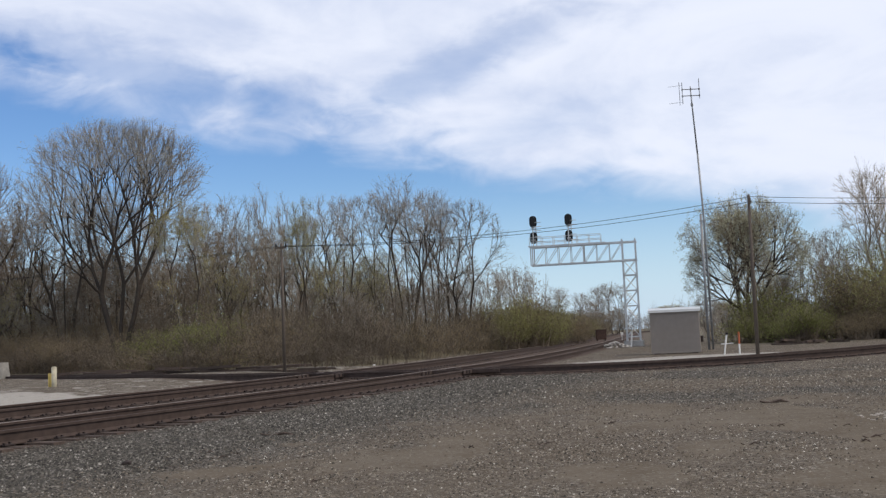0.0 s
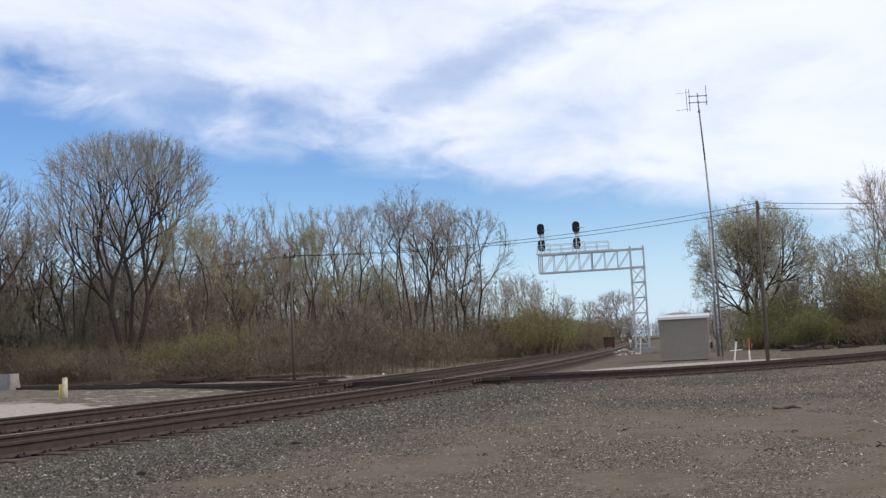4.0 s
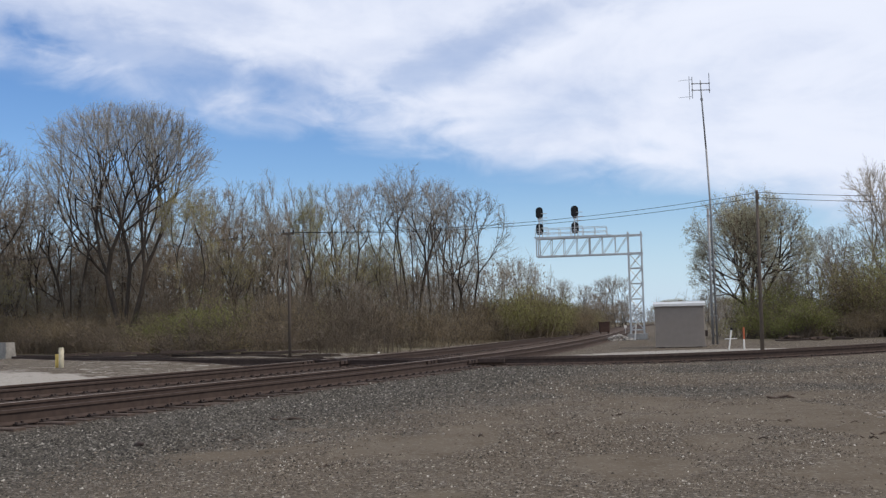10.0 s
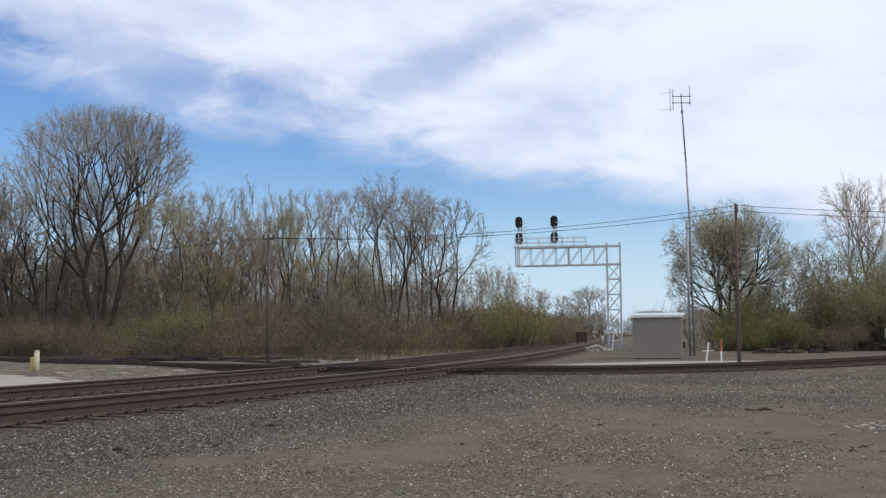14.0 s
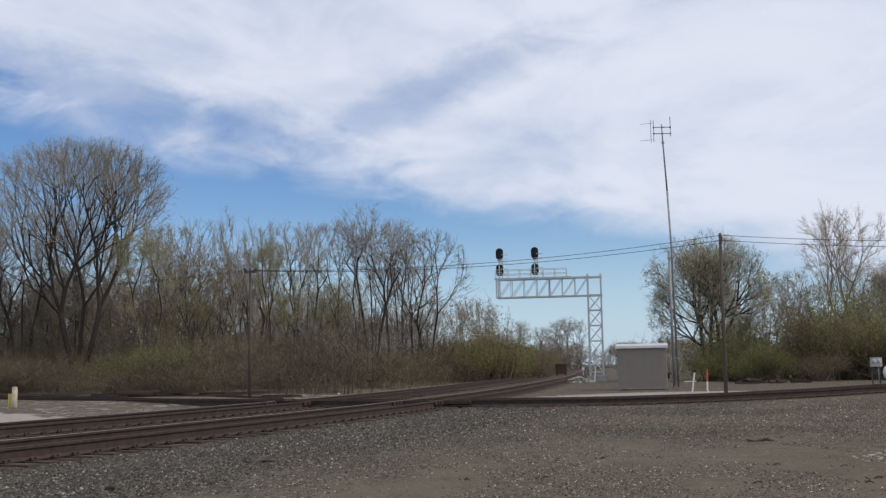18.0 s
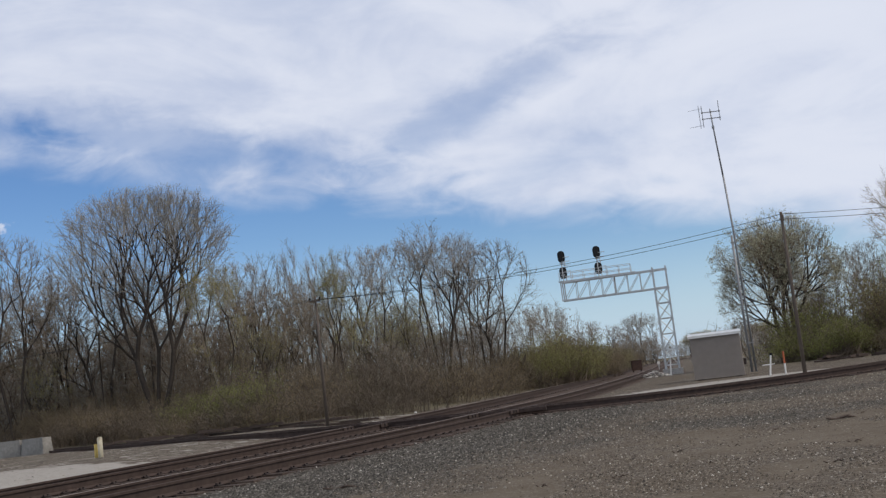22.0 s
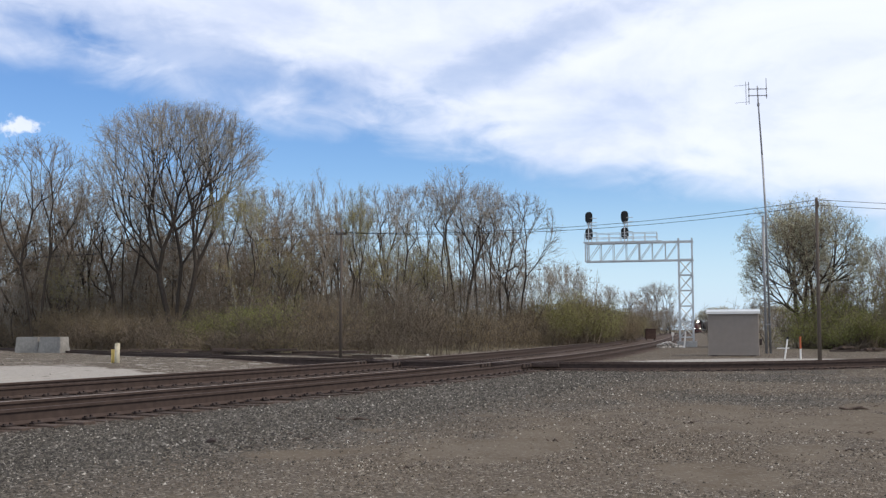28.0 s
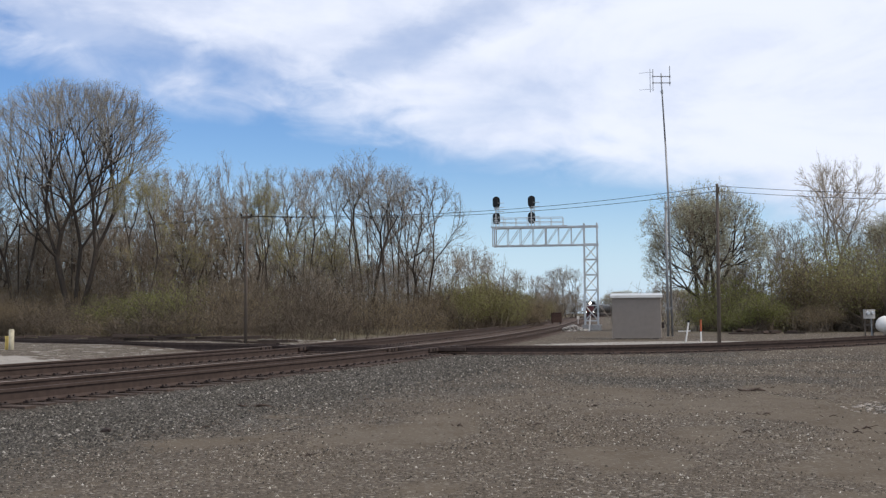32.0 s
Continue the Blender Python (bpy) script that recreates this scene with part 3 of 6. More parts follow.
def tie_mesh(seed, length=2.6):
    r = random.Random(seed)
    e = 0.012
    x, y, z = length / 2, 0.115 + r.uniform(-0.01, 0.012), 0.17
    top = [(-x + e, -y, -e), (x - e, -y, -e), (x, -y + e, -e), (x, y - e, -e), (x - e, y, -e), (-x + e, y, -e), (-x, y - e, -e), (-x, -y + e, -e)]
    v = [(a + r.uniform(-0.006, 0.006), b + r.uniform(-0.006, 0.006), -z) for a, b, _ in top] + [(a, b + r.uniform(-0.004, 0.004), c) for a, b, c in top]
    v += [(a * 0.995, b * 0.9, 0.0) for a, b, _ in top]
    f = [(i, (i + 1) % 8, 8 + (i + 1) % 8, 8 + i) for i in range(8)] + [(8 + i, 8 + (i + 1) % 8, 16 + (i + 1) % 8, 16 + i) for i in range(8)] + [tuple(range(16, 24))]
    return mesh_of("tie", v, f, TIE)


def make_tracks():
    ties = [tie_mesh(k) for k in range(5)]
    rng = random.Random(12)
    lines = [(offset(MAIN_LINE, (RAIL_OFFSETS[a] + RAIL_OFFSETS[b]) / 2), [TIE_Z] * len(MAIN_LINE), (offset(MAIN_LINE, RAIL_OFFSETS[a]), offset(MAIN_LINE, RAIL_OFFSETS[b])), [RAIL_Z] * len(MAIN_LINE)) for a, b in ((0, 1), (2, 3))]
    l0, z0 = cross_line(0.0)
    l1, _ = cross_line(1.44)
    lm, zm = cross_line(0.72)
    lines.append((lm, [z - RAIL_H - 0.002 for z in zm], (l0, l1), z0))
    labels = ("rusty main line track on dark timber sleepers in grey ballast", "farther rusty main line track on timber sleepers", "dark rusty branch track crossing the main line at a diamond")
    for k, (mid, tz, rails, rz) in enumerate(lines):
        track = tagged(empty("railway_track"), labels[k], "railway track", "main line tracks" if k < 2 else "", "structure")
        for side, line in enumerate(rails):
            # only the farther rail of each main track gets the gleam-coloured head
            worn = k < 2 and side == 1
            rail_part(line, rz if k < 2 else [RAIL_Z + cross_rise(x) - 0.003 for x, _ in line], track, "brown rusted steel rail, its worn head coloured pale as a gleam" if worn else "dull brown rusted steel rail", worn)
        arc = np.r_[0, np.cumsum(np.linalg.norm(np.diff(mid, axis=0), axis=1))]
        way = np.gradient(mid, axis=0)
        made, rest, iron = 0, Shape(), Shape()
        for s in np.arange(0.3, arc[-1], 0.52):
            s += rng.uniform(-0.03, 0.03)
            x, y, z = (float(np.interp(s, arc, c)) for c in (mid[:, 0], mid[:, 1], tz))
            if y < -4 or y > 130 or abs(x) > 45:
                continue
            wx, wy = (float(np.interp(s, arc, way[:, i])) for i in (0, 1))
            turn = math.degrees(math.atan2(wy, wx)) - 90 + rng.uniform(-1.5, 1.5)
            slide = rng.uniform(-0.08, 0.08)
            c, sn = math.cos(radians(turn)), math.sin(radians(turn))
            if made < 150 and 8 < y < 62:
                part("tie", ties[rng.randrange(5)], None, track, at=pose(x + c * slide, y + sn * slide, z + rng.uniform(-0.012, 0.004), rng.uniform(-0.6, 0.6), rng.uniform(-0.6, 0.6), turn))
                made += 1
            else:
                rest.box((x + c * slide, y + sn * slide, z - 0.085), (2.6, 0.23, 0.17), turn)
            if y < 62:
                for g in (-0.72, 0.72):
                    rx, ry = x + c * g, y + sn * g
                    iron.box((rx, ry, z + 0.012), (0.36, 0.19, 0.02), turn)
                    for a, b in ((-0.115, -0.06), (0.115, 0.06), (-0.13, 0.07), (0.13, -0.07)):
                        iron.box((rx + c * a - sn * b, ry + sn * a + c * b, z + 0.03), (0.035, 0.03, 0.03 + 0.02 * rng.random()), turn)
                    for b in (-0.16, 0.16):
                        iron.box((rx - sn * b, ry + c * b, z - 0.03), (0.24, 0.04, 0.05), turn)
        if rest.v:
            tagged(part("tie_row", rest, TIE, track), kind="stuff")
        tagged(part("spike_row", iron, SPIKE, track, "dark iron plates, spikes and rail anchors"), kind="stuff")
    # frogs and guard rails where the tracks cross
    frog = tagged(empty("crossing_diamond"), "heavy worn steel frogs of the track crossing", "rail crossing", kind="structure")
    for off in RAIL_OFFSETS:
        main = offset(MAIN_LINE, off)
        for other in (l0, l1):
            d = np.linalg.norm(main[:, None] - other[None], axis=2)
            i, j = np.unravel_index(d.argmin(), d.shape)
            x, y = main[i]
            m1, m2 = np.gradient(main, axis=0)[i], np.gradient(other, axis=0)[j]
            cast = Shape()
            for mv, ln in ((m1, 2.2), (m2, 2.0)):
                cast.box((x, y, RAIL_Z - 0.07), (ln, 0.17, 0.12), math.degrees(math.atan2(mv[1], mv[0])))
            part("frog", cast, RUST, frog)
            bolts = Shape()
            for t in (-0.8, -0.5, 0.5, 0.8):
                u = m1 / np.linalg.norm(m1)
                bolts.box((x + u[0] * t + 0.1 * u[1], y + u[1] * t - 0.1 * u[0], RAIL_Z - 0.06), (0.07, 0.07, 0.1))
            part("bolt_row", bolts, SPIKE, frog)


make_tracks()


def make_stones():
    """Loose ballast and gravel, thick by the tracks and in patches over the lot."""
    rng = np.random.default_rng(6)
    n = 380000
    y = 7.6 + 29 * rng.random(n) ** 1.05
    x = rng.uniform(-0.60, 0.55, n) * y
    sm, _ = line_distance(x, y, MAIN_LINE[::3])
    sc, _ = line_distance(x, y, CROSS_LINE[::3])
    edge = np.maximum(-sm, 0)
    thick = 1 - bareness(x, y, sm)
    chance = (0.03 + 0.97 * thick * np.clip(0.65 + 0.9 * fbm(x, y, 0.9, 9.0), 0.25, 1)) * ((sm < -0.55) & (sc < -0.75))
    keep = rng.random(n) < chance
    # the bed beyond the main line
    k = 16000
    fx, fy = rng.uniform(-24, -4, k), rng.uniform(24, 53, k)
    fm, _ = line_distance(fx, fy, MAIN_LINE[::3])
    fc, _ = line_distance(fx, fy, CROSS_LINE[::3])
    on_pad = (34.3 - fy - 0.55 * np.maximum(fx + 13.6, 0) > 0) & (rng.random(k) < 0.93)
    far = (fm > 7.2) & ~((fc > -0.8) & (fc < 2.3)) & ~on_pad & (fy < wood_edge(fx) - 1)
    x, y, edge, sm = np.r_[x, fx[far]], np.r_[y, fy[far]], np.r_[edge, np.full(far.sum(), 9.0)], np.r_[sm, fm[far]]
    keep = np.r_[keep, np.ones(far.sum(), bool)]
    # the yard round the bungalow
    k = 14000
    gx, gy = rng.uniform(3, 26, k), rng.uniform(38.5, 66, k)
    gm, _ = line_distance(gx, gy, MAIN_LINE[::3])
    gc, _ = line_distance(gx, gy, CROSS_LINE[::3])
    yard = (gm < -0.8) & (gc > 2.3) & (rng.random(k) < np.clip(0.5 + 0.8 * fbm(gx, gy, 0.6, 4.0), 0.1, 1))
    x, y, edge, sm = np.r_[x, gx[yard]], np.r_[y, gy[yard]], np.r_[edge, np.full(yard.sum(), 9.0)], np.r_[sm, gm[yard]]
    keep = np.r_[keep, np.ones(yard.sum(), bool)]
    x, y, edge = x[keep], y[keep], edge[keep]
    n = len(x)
    size = np.where(edge < 4.5, rng.uniform(0.013, 0.028, n), rng.uniform(0.008, 0.022, n)) * np.minimum(rng.lognormal(-0.28, 0.36, n), 1.2) * np.clip(y / 20, 1, 1.3) * np.clip(y / 13, 0.65, 1)
    z = ground_height(x, y)
    a = rng.uniform(0, 6.28, n)
    ring = []
    for k in range(4):
        ang = a + k * np.pi / 2 + rng.uniform(-0.4, 0.4, n)
        r = size * rng.uniform(0.7, 1.3, n)
        ring.append(np.stack([x + r * np.cos(ang), y + r * np.sin(ang), z - 0.006 + rng.uniform(0, 0.4, n) * size], 1))
    top = np.stack([x + rng.uniform(-0.5, 0.5, n) * size, y + rng.uniform(-0.5, 0.5, n) * size, z + size * rng.uniform(0.5, 1.1, n)], 1)
    verts = np.stack([*ring, top], 1).reshape(-1, 3)
    sm = sm[keep]
    dark = rng.random(n) < np.where((sm < 0) & (y < 37), trap_share(x, y, sm), 0.0)
    for name, mat, pick, label in (("ballast_stones", TRAP_ROCK, dark, "dark angular trap rock ballast along the track"), ("gravel_stones", STONE, ~dark, "loose grey and tan gravel scattered over the lot")):
        count = int(pick.sum())
        base = np.arange(count)[:, None, None] * 5
        faces = (base + np.array([[0, 1, 4], [1, 2, 4], [2, 3, 4], [3, 0, 4]])[None]).reshape(-1, 3)
        tagged(new(name, quick_mesh(name, verts.reshape(n, 5, 3)[pick].reshape(-1, 3), faces, mat)), label, "gravel", kind="stuff")
# ---- trees ----
def forked(rng, height, z0, radius, shape, base, stems, bole, spread=0.3, gap=1.5, shrink=0.87, narrow=(8, 18), wide=(22, 38), lift=0.035, wobble=0.035, step=0.42, levels=10, lean=0.3, lateral=0.3, stop=0.10, outward=0.72, early=0.0):
    """A tree whose stems fork again and again until they reach the outline of its crown, a dome from z0 to the height that is widest
    at the share shape and has the width base at its foot. gap: length before the first fork, which shrinks from fork to fork; early: how much wider the first forks open."""
    pos, parent = [np.array((0.0, 0.0, -0.25))], [-1]
    k1, k2, k3 = rng.random(3) * 6

    def inside(p):
        t = (p[2] - z0) / (height - z0)
        if t < 0:
            return True
        if t > 1:
            return False
        prof = base + (1 - base) * math.sin(t / shape * math.pi / 2) if t < shape else max(0.0, 1 - ((t - shape) / (1 - shape)) ** 2.4) ** 0.5
        a = math.atan2(p[1], p[0])
        lobes = 1 + 0.13 * math.sin(3 * a + 4 * t + k1) + 0.11 * math.sin(5 * a - 6 * t + k2) + 0.09 * math.sin(9 * a + 11 * t + k3) + 0.05 * math.sin(23 * t + 17 * a)
        return math.hypot(p[0], p[1]) < radius * prof * lobes

    todo = []
    turn = rng.random() * 6.28
    for k in range(stems):
        a = turn + 6.28 * (k + rng.uniform(-0.25, 0.25)) / stems
        flat = np.array((math.cos(a), math.sin(a), 0.0)) if stems > 1 else np.zeros(3)
        h = bole * rng.uniform(0.7, 1.25)
        count = max(3, int(h / step))
        bow = rng.normal(0, 0.1, 3) * (1, 1, 0)
        at, last = 0, None
        for i in range(1, count + 1):
            u = i / count
            p = flat * spread * (0.6 + 0.5 * u + lean * u * u * h) + bow * math.sin(u * 3.0) + np.array((0, 0, -0.1 + h * u))
            last = p - pos[at]
            pos.append(p)
            parent.append(at)
            at = len(pos) - 1
            if pos[at][2] > max(z0, 0.5 * h) and rng.random() < 0.6 * lateral:
                b = rng.random() * 6.28
                todo.append((at, np.array((math.cos(b) * 0.8, math.sin(b) * 0.8, 0.45)), 3, b))
        todo.append((at, last / np.linalg.norm(last), 0, rng.random() * 3.14))
    while todo:
        at, way, level, plane = todo.pop()
        run = gap * shrink ** level * rng.uniform(0.65, 1.35)
        count = max(1, int(round(run / step)))
        p, alive = pos[at], True
        for i in range(count):
            way = way + np.array((0, 0, lift)) + rng.normal(0, wobble, 3)
            way /= np.linalg.norm(way)
            p = p + way * (run / count)
            if not inside(p):
                alive = False
                break
            pos.append(p)
            parent.append(at)
            at = len(pos) - 1
        if not alive or level >= levels or len(pos) > 14000 or (level > 2 and rng.random() < stop):
            continue
        side = np.cross(way, (math.cos(plane), math.sin(plane), 0.15))
        side /= np.linalg.norm(side) + 1e-9
        # the wider fork mostly leaves away from the middle of the crown
        sign = -1 if (side[0] * p[0] + side[1] * p[1] > 0) == (rng.random() < outward) else 1
        widen = 1 + early * max(0.0, 1 - level / 3)
        for angle, s in ((radians(rng.uniform(*narrow)) * widen, sign), (radians(rng.uniform(*wide)) * widen, -sign)):
            todo.append((at, way * math.cos(angle) + side * s * math.sin(angle), level + 1, plane + 1.57 + rng.uniform(-0.6, 0.6)))
        if rng.random() < lateral * (1.6 if level < 3 else 0.7):
            other = np.cross(way, side)
            other[2] *= 0.3
            todo.append((at, way * 0.45 + other * rng.choice((-0.85, 0.85)), level + 2, plane + rng.uniform(0, 3)))
    return np.array(pos), np.array(parent)


def prism_arrays(a, b, ra, rb, sides=3):
    """Verts and faces of many thin tapering prisms from a to b."""
    way = b - a
    way = way / (np.linalg.norm(way, axis=1)[:, None] + 1e-9)
    ref = np.where(np.abs(way[:, 2:3]) > 0.8, np.array([[1.0, 0, 0]]), np.array([[0, 0, 1.0]]))
    u = np.cross(way, ref)
    u /= np.linalg.norm(u, axis=1)[:, None] + 1e-9
    v = np.cross(way, u)
    rings = []
    for p, r in ((a, ra), (b, rb)):
        for k in range(sides):
            t = 2 * np.pi * k / sides
            rings.append(p + (np.cos(t) * u + np.sin(t) * v) * r[:, None])
    verts = np.stack(rings, 1).reshape(-1, 3)
    base = np.arange(len(a))[:, None, None] * 2 * sides
    quad = np.array([[k, (k + 1) % sides, sides + (k + 1) % sides, sides + k] for k in range(sides)])[None]
    return verts, (base + quad).reshape(-1, 4)


def sliver_arrays(rng, a, b, ra, rb):
    """The finest shoots: many thin tapering slivers from a to b."""
    way = b - a
    u = np.cross(way, rng.normal(0, 1, way.shape))
    u /= np.linalg.norm(u, axis=1)[:, None] + 1e-9
    verts = np.stack([a - u * ra, a + u * ra, b + u * rb, b - u * rb], 1).reshape(-1, 3)
    return verts, np.arange(len(a) * 4).reshape(-1, 4)


def leaf_arrays(rng, centres, size):
    """Small loose leaves, three-sided and bent every way, round the centres."""
    n = len(centres)
    a, b = rng.normal(0, 1, (n, 3)), rng.normal(0, 1, (n, 3))
    a *= (size * rng.uniform(0.5, 1.0, n) / np.linalg.norm(a, axis=1))[:, None]
    b *= (size * rng.uniform(0.35, 0.8, n) / np.linalg.norm(b, axis=1))[:, None]
    verts = np.stack([centres - a * 0.6, centres + b * 0.6, centres + a * 0.5 - b * 0.3], 1).reshape(-1, 3)
    return verts, np.arange(n * 3).reshape(-1, 3)


def quick_mesh(name, verts, faces, mat, smooth_faces=False):
    me = bpy.data.meshes.new(name)
    me.vertices.add(len(verts))
    me.vertices.foreach_set("co", np.asarray(verts, np.float32).ravel())
    count, k = len(faces), faces.shape[1]
    me.loops.add(count * k)
    me.loops.foreach_set("vertex_index", faces.astype(np.int32).ravel())
    me.polygons.add(count)
    me.polygons.foreach_set("loop_start", np.arange(0, count * k, k, dtype=np.int32))
    me.polygons.foreach_set("loop_total", np.full(count, k, np.int32))
    me.update(calc_edges=True)
    if smooth_faces:
        me.polygons.foreach_set("use_smooth", [True] * count)
    me.materials.append(mat)
    return me


def woody(rng, pos, parent, tip_r, power, twig, twig_count, flare=1.0):
    """Skeleton to arrays: thick limbs, thin branches and added twigs; gives the twig ends back too."""
    n = len(pos)
    kids = np.bincount(parent[parent >= 0], minlength=n)
    area = np.where(kids == 0, tip_r ** power, 0.0)
    for i in range(n - 1, -1, -1):
        if parent[i] >= 0:
            area[parent[i]] += area[i]
    rad = area ** (1 / power)
    has = np.flatnonzero(parent >= 0)
    a, b = pos[parent[has]], pos[has]
    ra, rb = rad[parent[has]], rad[has]
    ra = np.minimum(ra, rb * 1.35)
    thick = ra > 0.028
    low = np.clip(1 - b[:, 2] / 1.2, 0, 1)
    ra, rb = ra * (1 + flare * 0.35 * low), rb * (1 + flare * 0.35 * low)
    limbs = prism_arrays(a[thick], b[thick], ra[thick], rb[thick], 6)
    thin = prism_arrays(a[~thick], b[~thick], ra[~thick], rb[~thick], 3)
    # twigs on all slender nodes
    slender = np.flatnonzero((rad < tip_r * 3.4) & (parent >= 0))
    pick = rng.choice(slender, twig_count)
    way = pos[pick] - pos[parent[pick]]
    way /= np.linalg.norm(way, axis=1)[:, None] + 1e-9
    out = way * 0.8 + rng.normal(0, 0.42, way.shape) + np.array([0, 0, 0.15])
    out /= np.linalg.norm(out, axis=1)[:, None]
    length = twig * rng.uniform(0.5, 1.2, twig_count)
    t0, t1 = pos[pick], pos[pick] + out * length[:, None]
    tw = sliver_arrays(rng, t0, t1, tip_r * 0.85, tip_r * 0.4)
    # side shoots
    m = int(twig_count * 1.3)
    q = rng.integers(0, twig_count, m)
    s0 = t0[q] + (t1 - t0)[q] * rng.uniform(0.2, 0.9, m)[:, None]
    so = out[q] + rng.normal(0, 0.5, (m, 3)) + np.array([0, 0, 0.1])
    so /= np.linalg.norm(so, axis=1)[:, None]
    s1 = s0 + so * (twig * 0.6 * rng.uniform(0.4, 1.1, m))[:, None]
    sh = sliver_arrays(rng, s0, s1, tip_r * 0.6, tip_r * 0.3)
    verts, faces, k = [], [], 0
    for v, f in (thin, tw, sh):
        verts.append(v)
        faces.append(f + k)
        k += len(v)
    return limbs, (np.vstack(verts), np.vstack(faces)), np.vstack([t1, s1])


def grow_tree(seed, height, stems, crown, label, leaf, tip_r=0.010, power=2.0, twig=0.55, twig_count=2000, bark=None, twig_mat=None, **more):
    """One spring tree: an Empty with trunk, crown and foliage. crown: first fork, crown's foot, radius, share of height where widest, width at the foot;
    leaf: material, size, number."""
    rng = np.random.default_rng(seed)
    bole, z0, radius, shape, base = crown
    pos, parent = forked(rng, height, z0, radius, shape, base, stems, bole, **more)
    limbs, fine, ends = woody(rng, pos, parent, tip_r, power, twig, twig_count)
    mat, size, number = leaf
    centres = ends[rng.integers(0, len(ends), number)] + rng.normal(0, 0.09, (number, 3))
    tree = tagged(empty("tree"), label, "tree", "trees of the wood")
    part("trunk", quick_mesh("trunk", *limbs, bark or BARK, True), None, tree)
    part("crown", quick_mesh("crown", *fine, twig_mat or TWIG), None, tree)
    part("foliage", quick_mesh("foliage", *leaf_arrays(rng, centres, size), mat), None, tree, "sparse buds and young leaves")
    return tree


def make_trees():
    kinds = {}
    kinds["big"] = (grow_tree(4, 16.6, 3, (3.2, 3.6, 6.9, 0.5, 0.5), "tall many-stemmed tree with a domed grey-brown budding crown", (BUD_SILVER, 0.085, 31000), twig_count=6000, spread=0.5, gap=2.45, levels=10, tip_r=0.010, power=2.22, twig=0.55, lean=0.2, lateral=0.12, stop=0.06, narrow=(7, 14), wide=(18, 30), lift=0.05, outward=0.75, wobble=0.03, early=0.35), 16.6)
    kinds["tall"] = (grow_tree(5, 14.0, 2, (5.6, 5.0, 2.6, 0.6, 0.5), "slender bare tree with a fine grey crown", (BUD_GREY, 0.08, 3800), twig_count=1000, spread=0.3, tip_r=0.010, power=1.95, levels=7, gap=1.8, lean=0.1, lateral=0.18, wide=(18, 34), wobble=0.028), 14.0)
    kinds["tall2"] = (grow_tree(8, 14.0, 1, (6.0, 5.0, 2.6, 0.6, 0.5), "slender bare tree with a fine brown crown", (BUD_GREY, 0.08, 3200), twig_count=850, tip_r=0.010, power=1.9, levels=8, gap=1.8, lateral=0.18, wide=(18, 36), wobble=0.028), 14.0)
    kinds["tall3"] = (grow_tree(9, 14.0, 3, (5.3, 4.8, 3.1, 0.6, 0.5), "several slim bare stems sharing one thin crown", (BUD_GREY, 0.08, 3800), twig_count=1000, spread=0.5, tip_r=0.010, power=1.95, levels=7, gap=1.7, lean=0.12, lateral=0.18, wide=(18, 34), wobble=0.028), 14.0)
    kinds["fork"] = (grow_tree(11, 13.5, 2, (3.6, 3.8, 3.9, 0.6, 0.35), "forked bare tree with dark stems and pale buds", (BUD_GREY, 0.08, 5000), twig_count=1500, spread=0.3, tip_r=0.010, power=2.05, levels=8, gap=1.9, lean=0.25, lateral=0.18, wide=(20, 36), wobble=0.028, twig_mat=TWIG_DARK), 13.5)
    kinds["yellow"] = (grow_tree(14, 12.0, 3, (2.4, 2.6, 2.7, 0.6, 0.5), "young tree hazy with yellow-green buds", (BUD_GREEN, 0.09, 8000), twig_count=1200, spread=0.4, levels=6), 12.0)
    kinds["haze"] = (grow_tree(15, 12.0, 3, (4.6, 5.4, 2.4, 0.5, 0.6), "young tree in a dense yellow-green haze of buds", (BUD_GREEN, 0.09, 14000), twig_count=1500, spread=0.4, gap=1.3, levels=7), 12.0)
    kinds["under"] = (grow_tree(27, 8.0, 4, (0.9, 0.8, 2.6, 0.55, 0.7), "low thicket tree hazy with olive-brown buds", (BUD_OLIVE, 0.09, 5600), twig_count=1100, spread=0.6, levels=6, gap=1.3), 8.0)
    kinds["back"] = (grow_tree(29, 12.0, 3, (2.6, 1.4, 2.9, 0.5, 0.75), "brown bare tree standing deep in the wood", (BUD_GREY, 0.095, 2800), twig_count=1300, spread=0.8, tip_r=0.013, levels=6, gap=1.7, lateral=0.35, twig_mat=TWIG_DARK), 12.0)
    kinds["sapling"] = (grow_tree(30, 7.0, 8, (2.0, 0.8, 2.0, 0.5, 0.85), "clump of thin bare brown saplings", (BUD_OLIVE, 0.07, 1400), twig_count=900, spread=0.9, tip_r=0.010, power=2.0, levels=3, gap=1.5, lateral=0.6, lean=0.08, narrow=(4, 10), wide=(14, 28), twig_mat=TWIG_BROWN), 7.0)
    kinds["poplar"] = (grow_tree(17, 12.0, 4, (2.5, 3.0, 1.4, 0.4, 0.8), "slim pale poplar clump with upright twigs", (BUD_PALE, 0.08, 2200), twig_count=1000, spread=0.5, levels=5, gap=2.2, shrink=0.9, narrow=(4, 10), wide=(12, 22), lift=0.09, lean=0.05, lateral=0.4, bark=BARK_PALE, twig_mat=TWIG_PALE), 12.0)
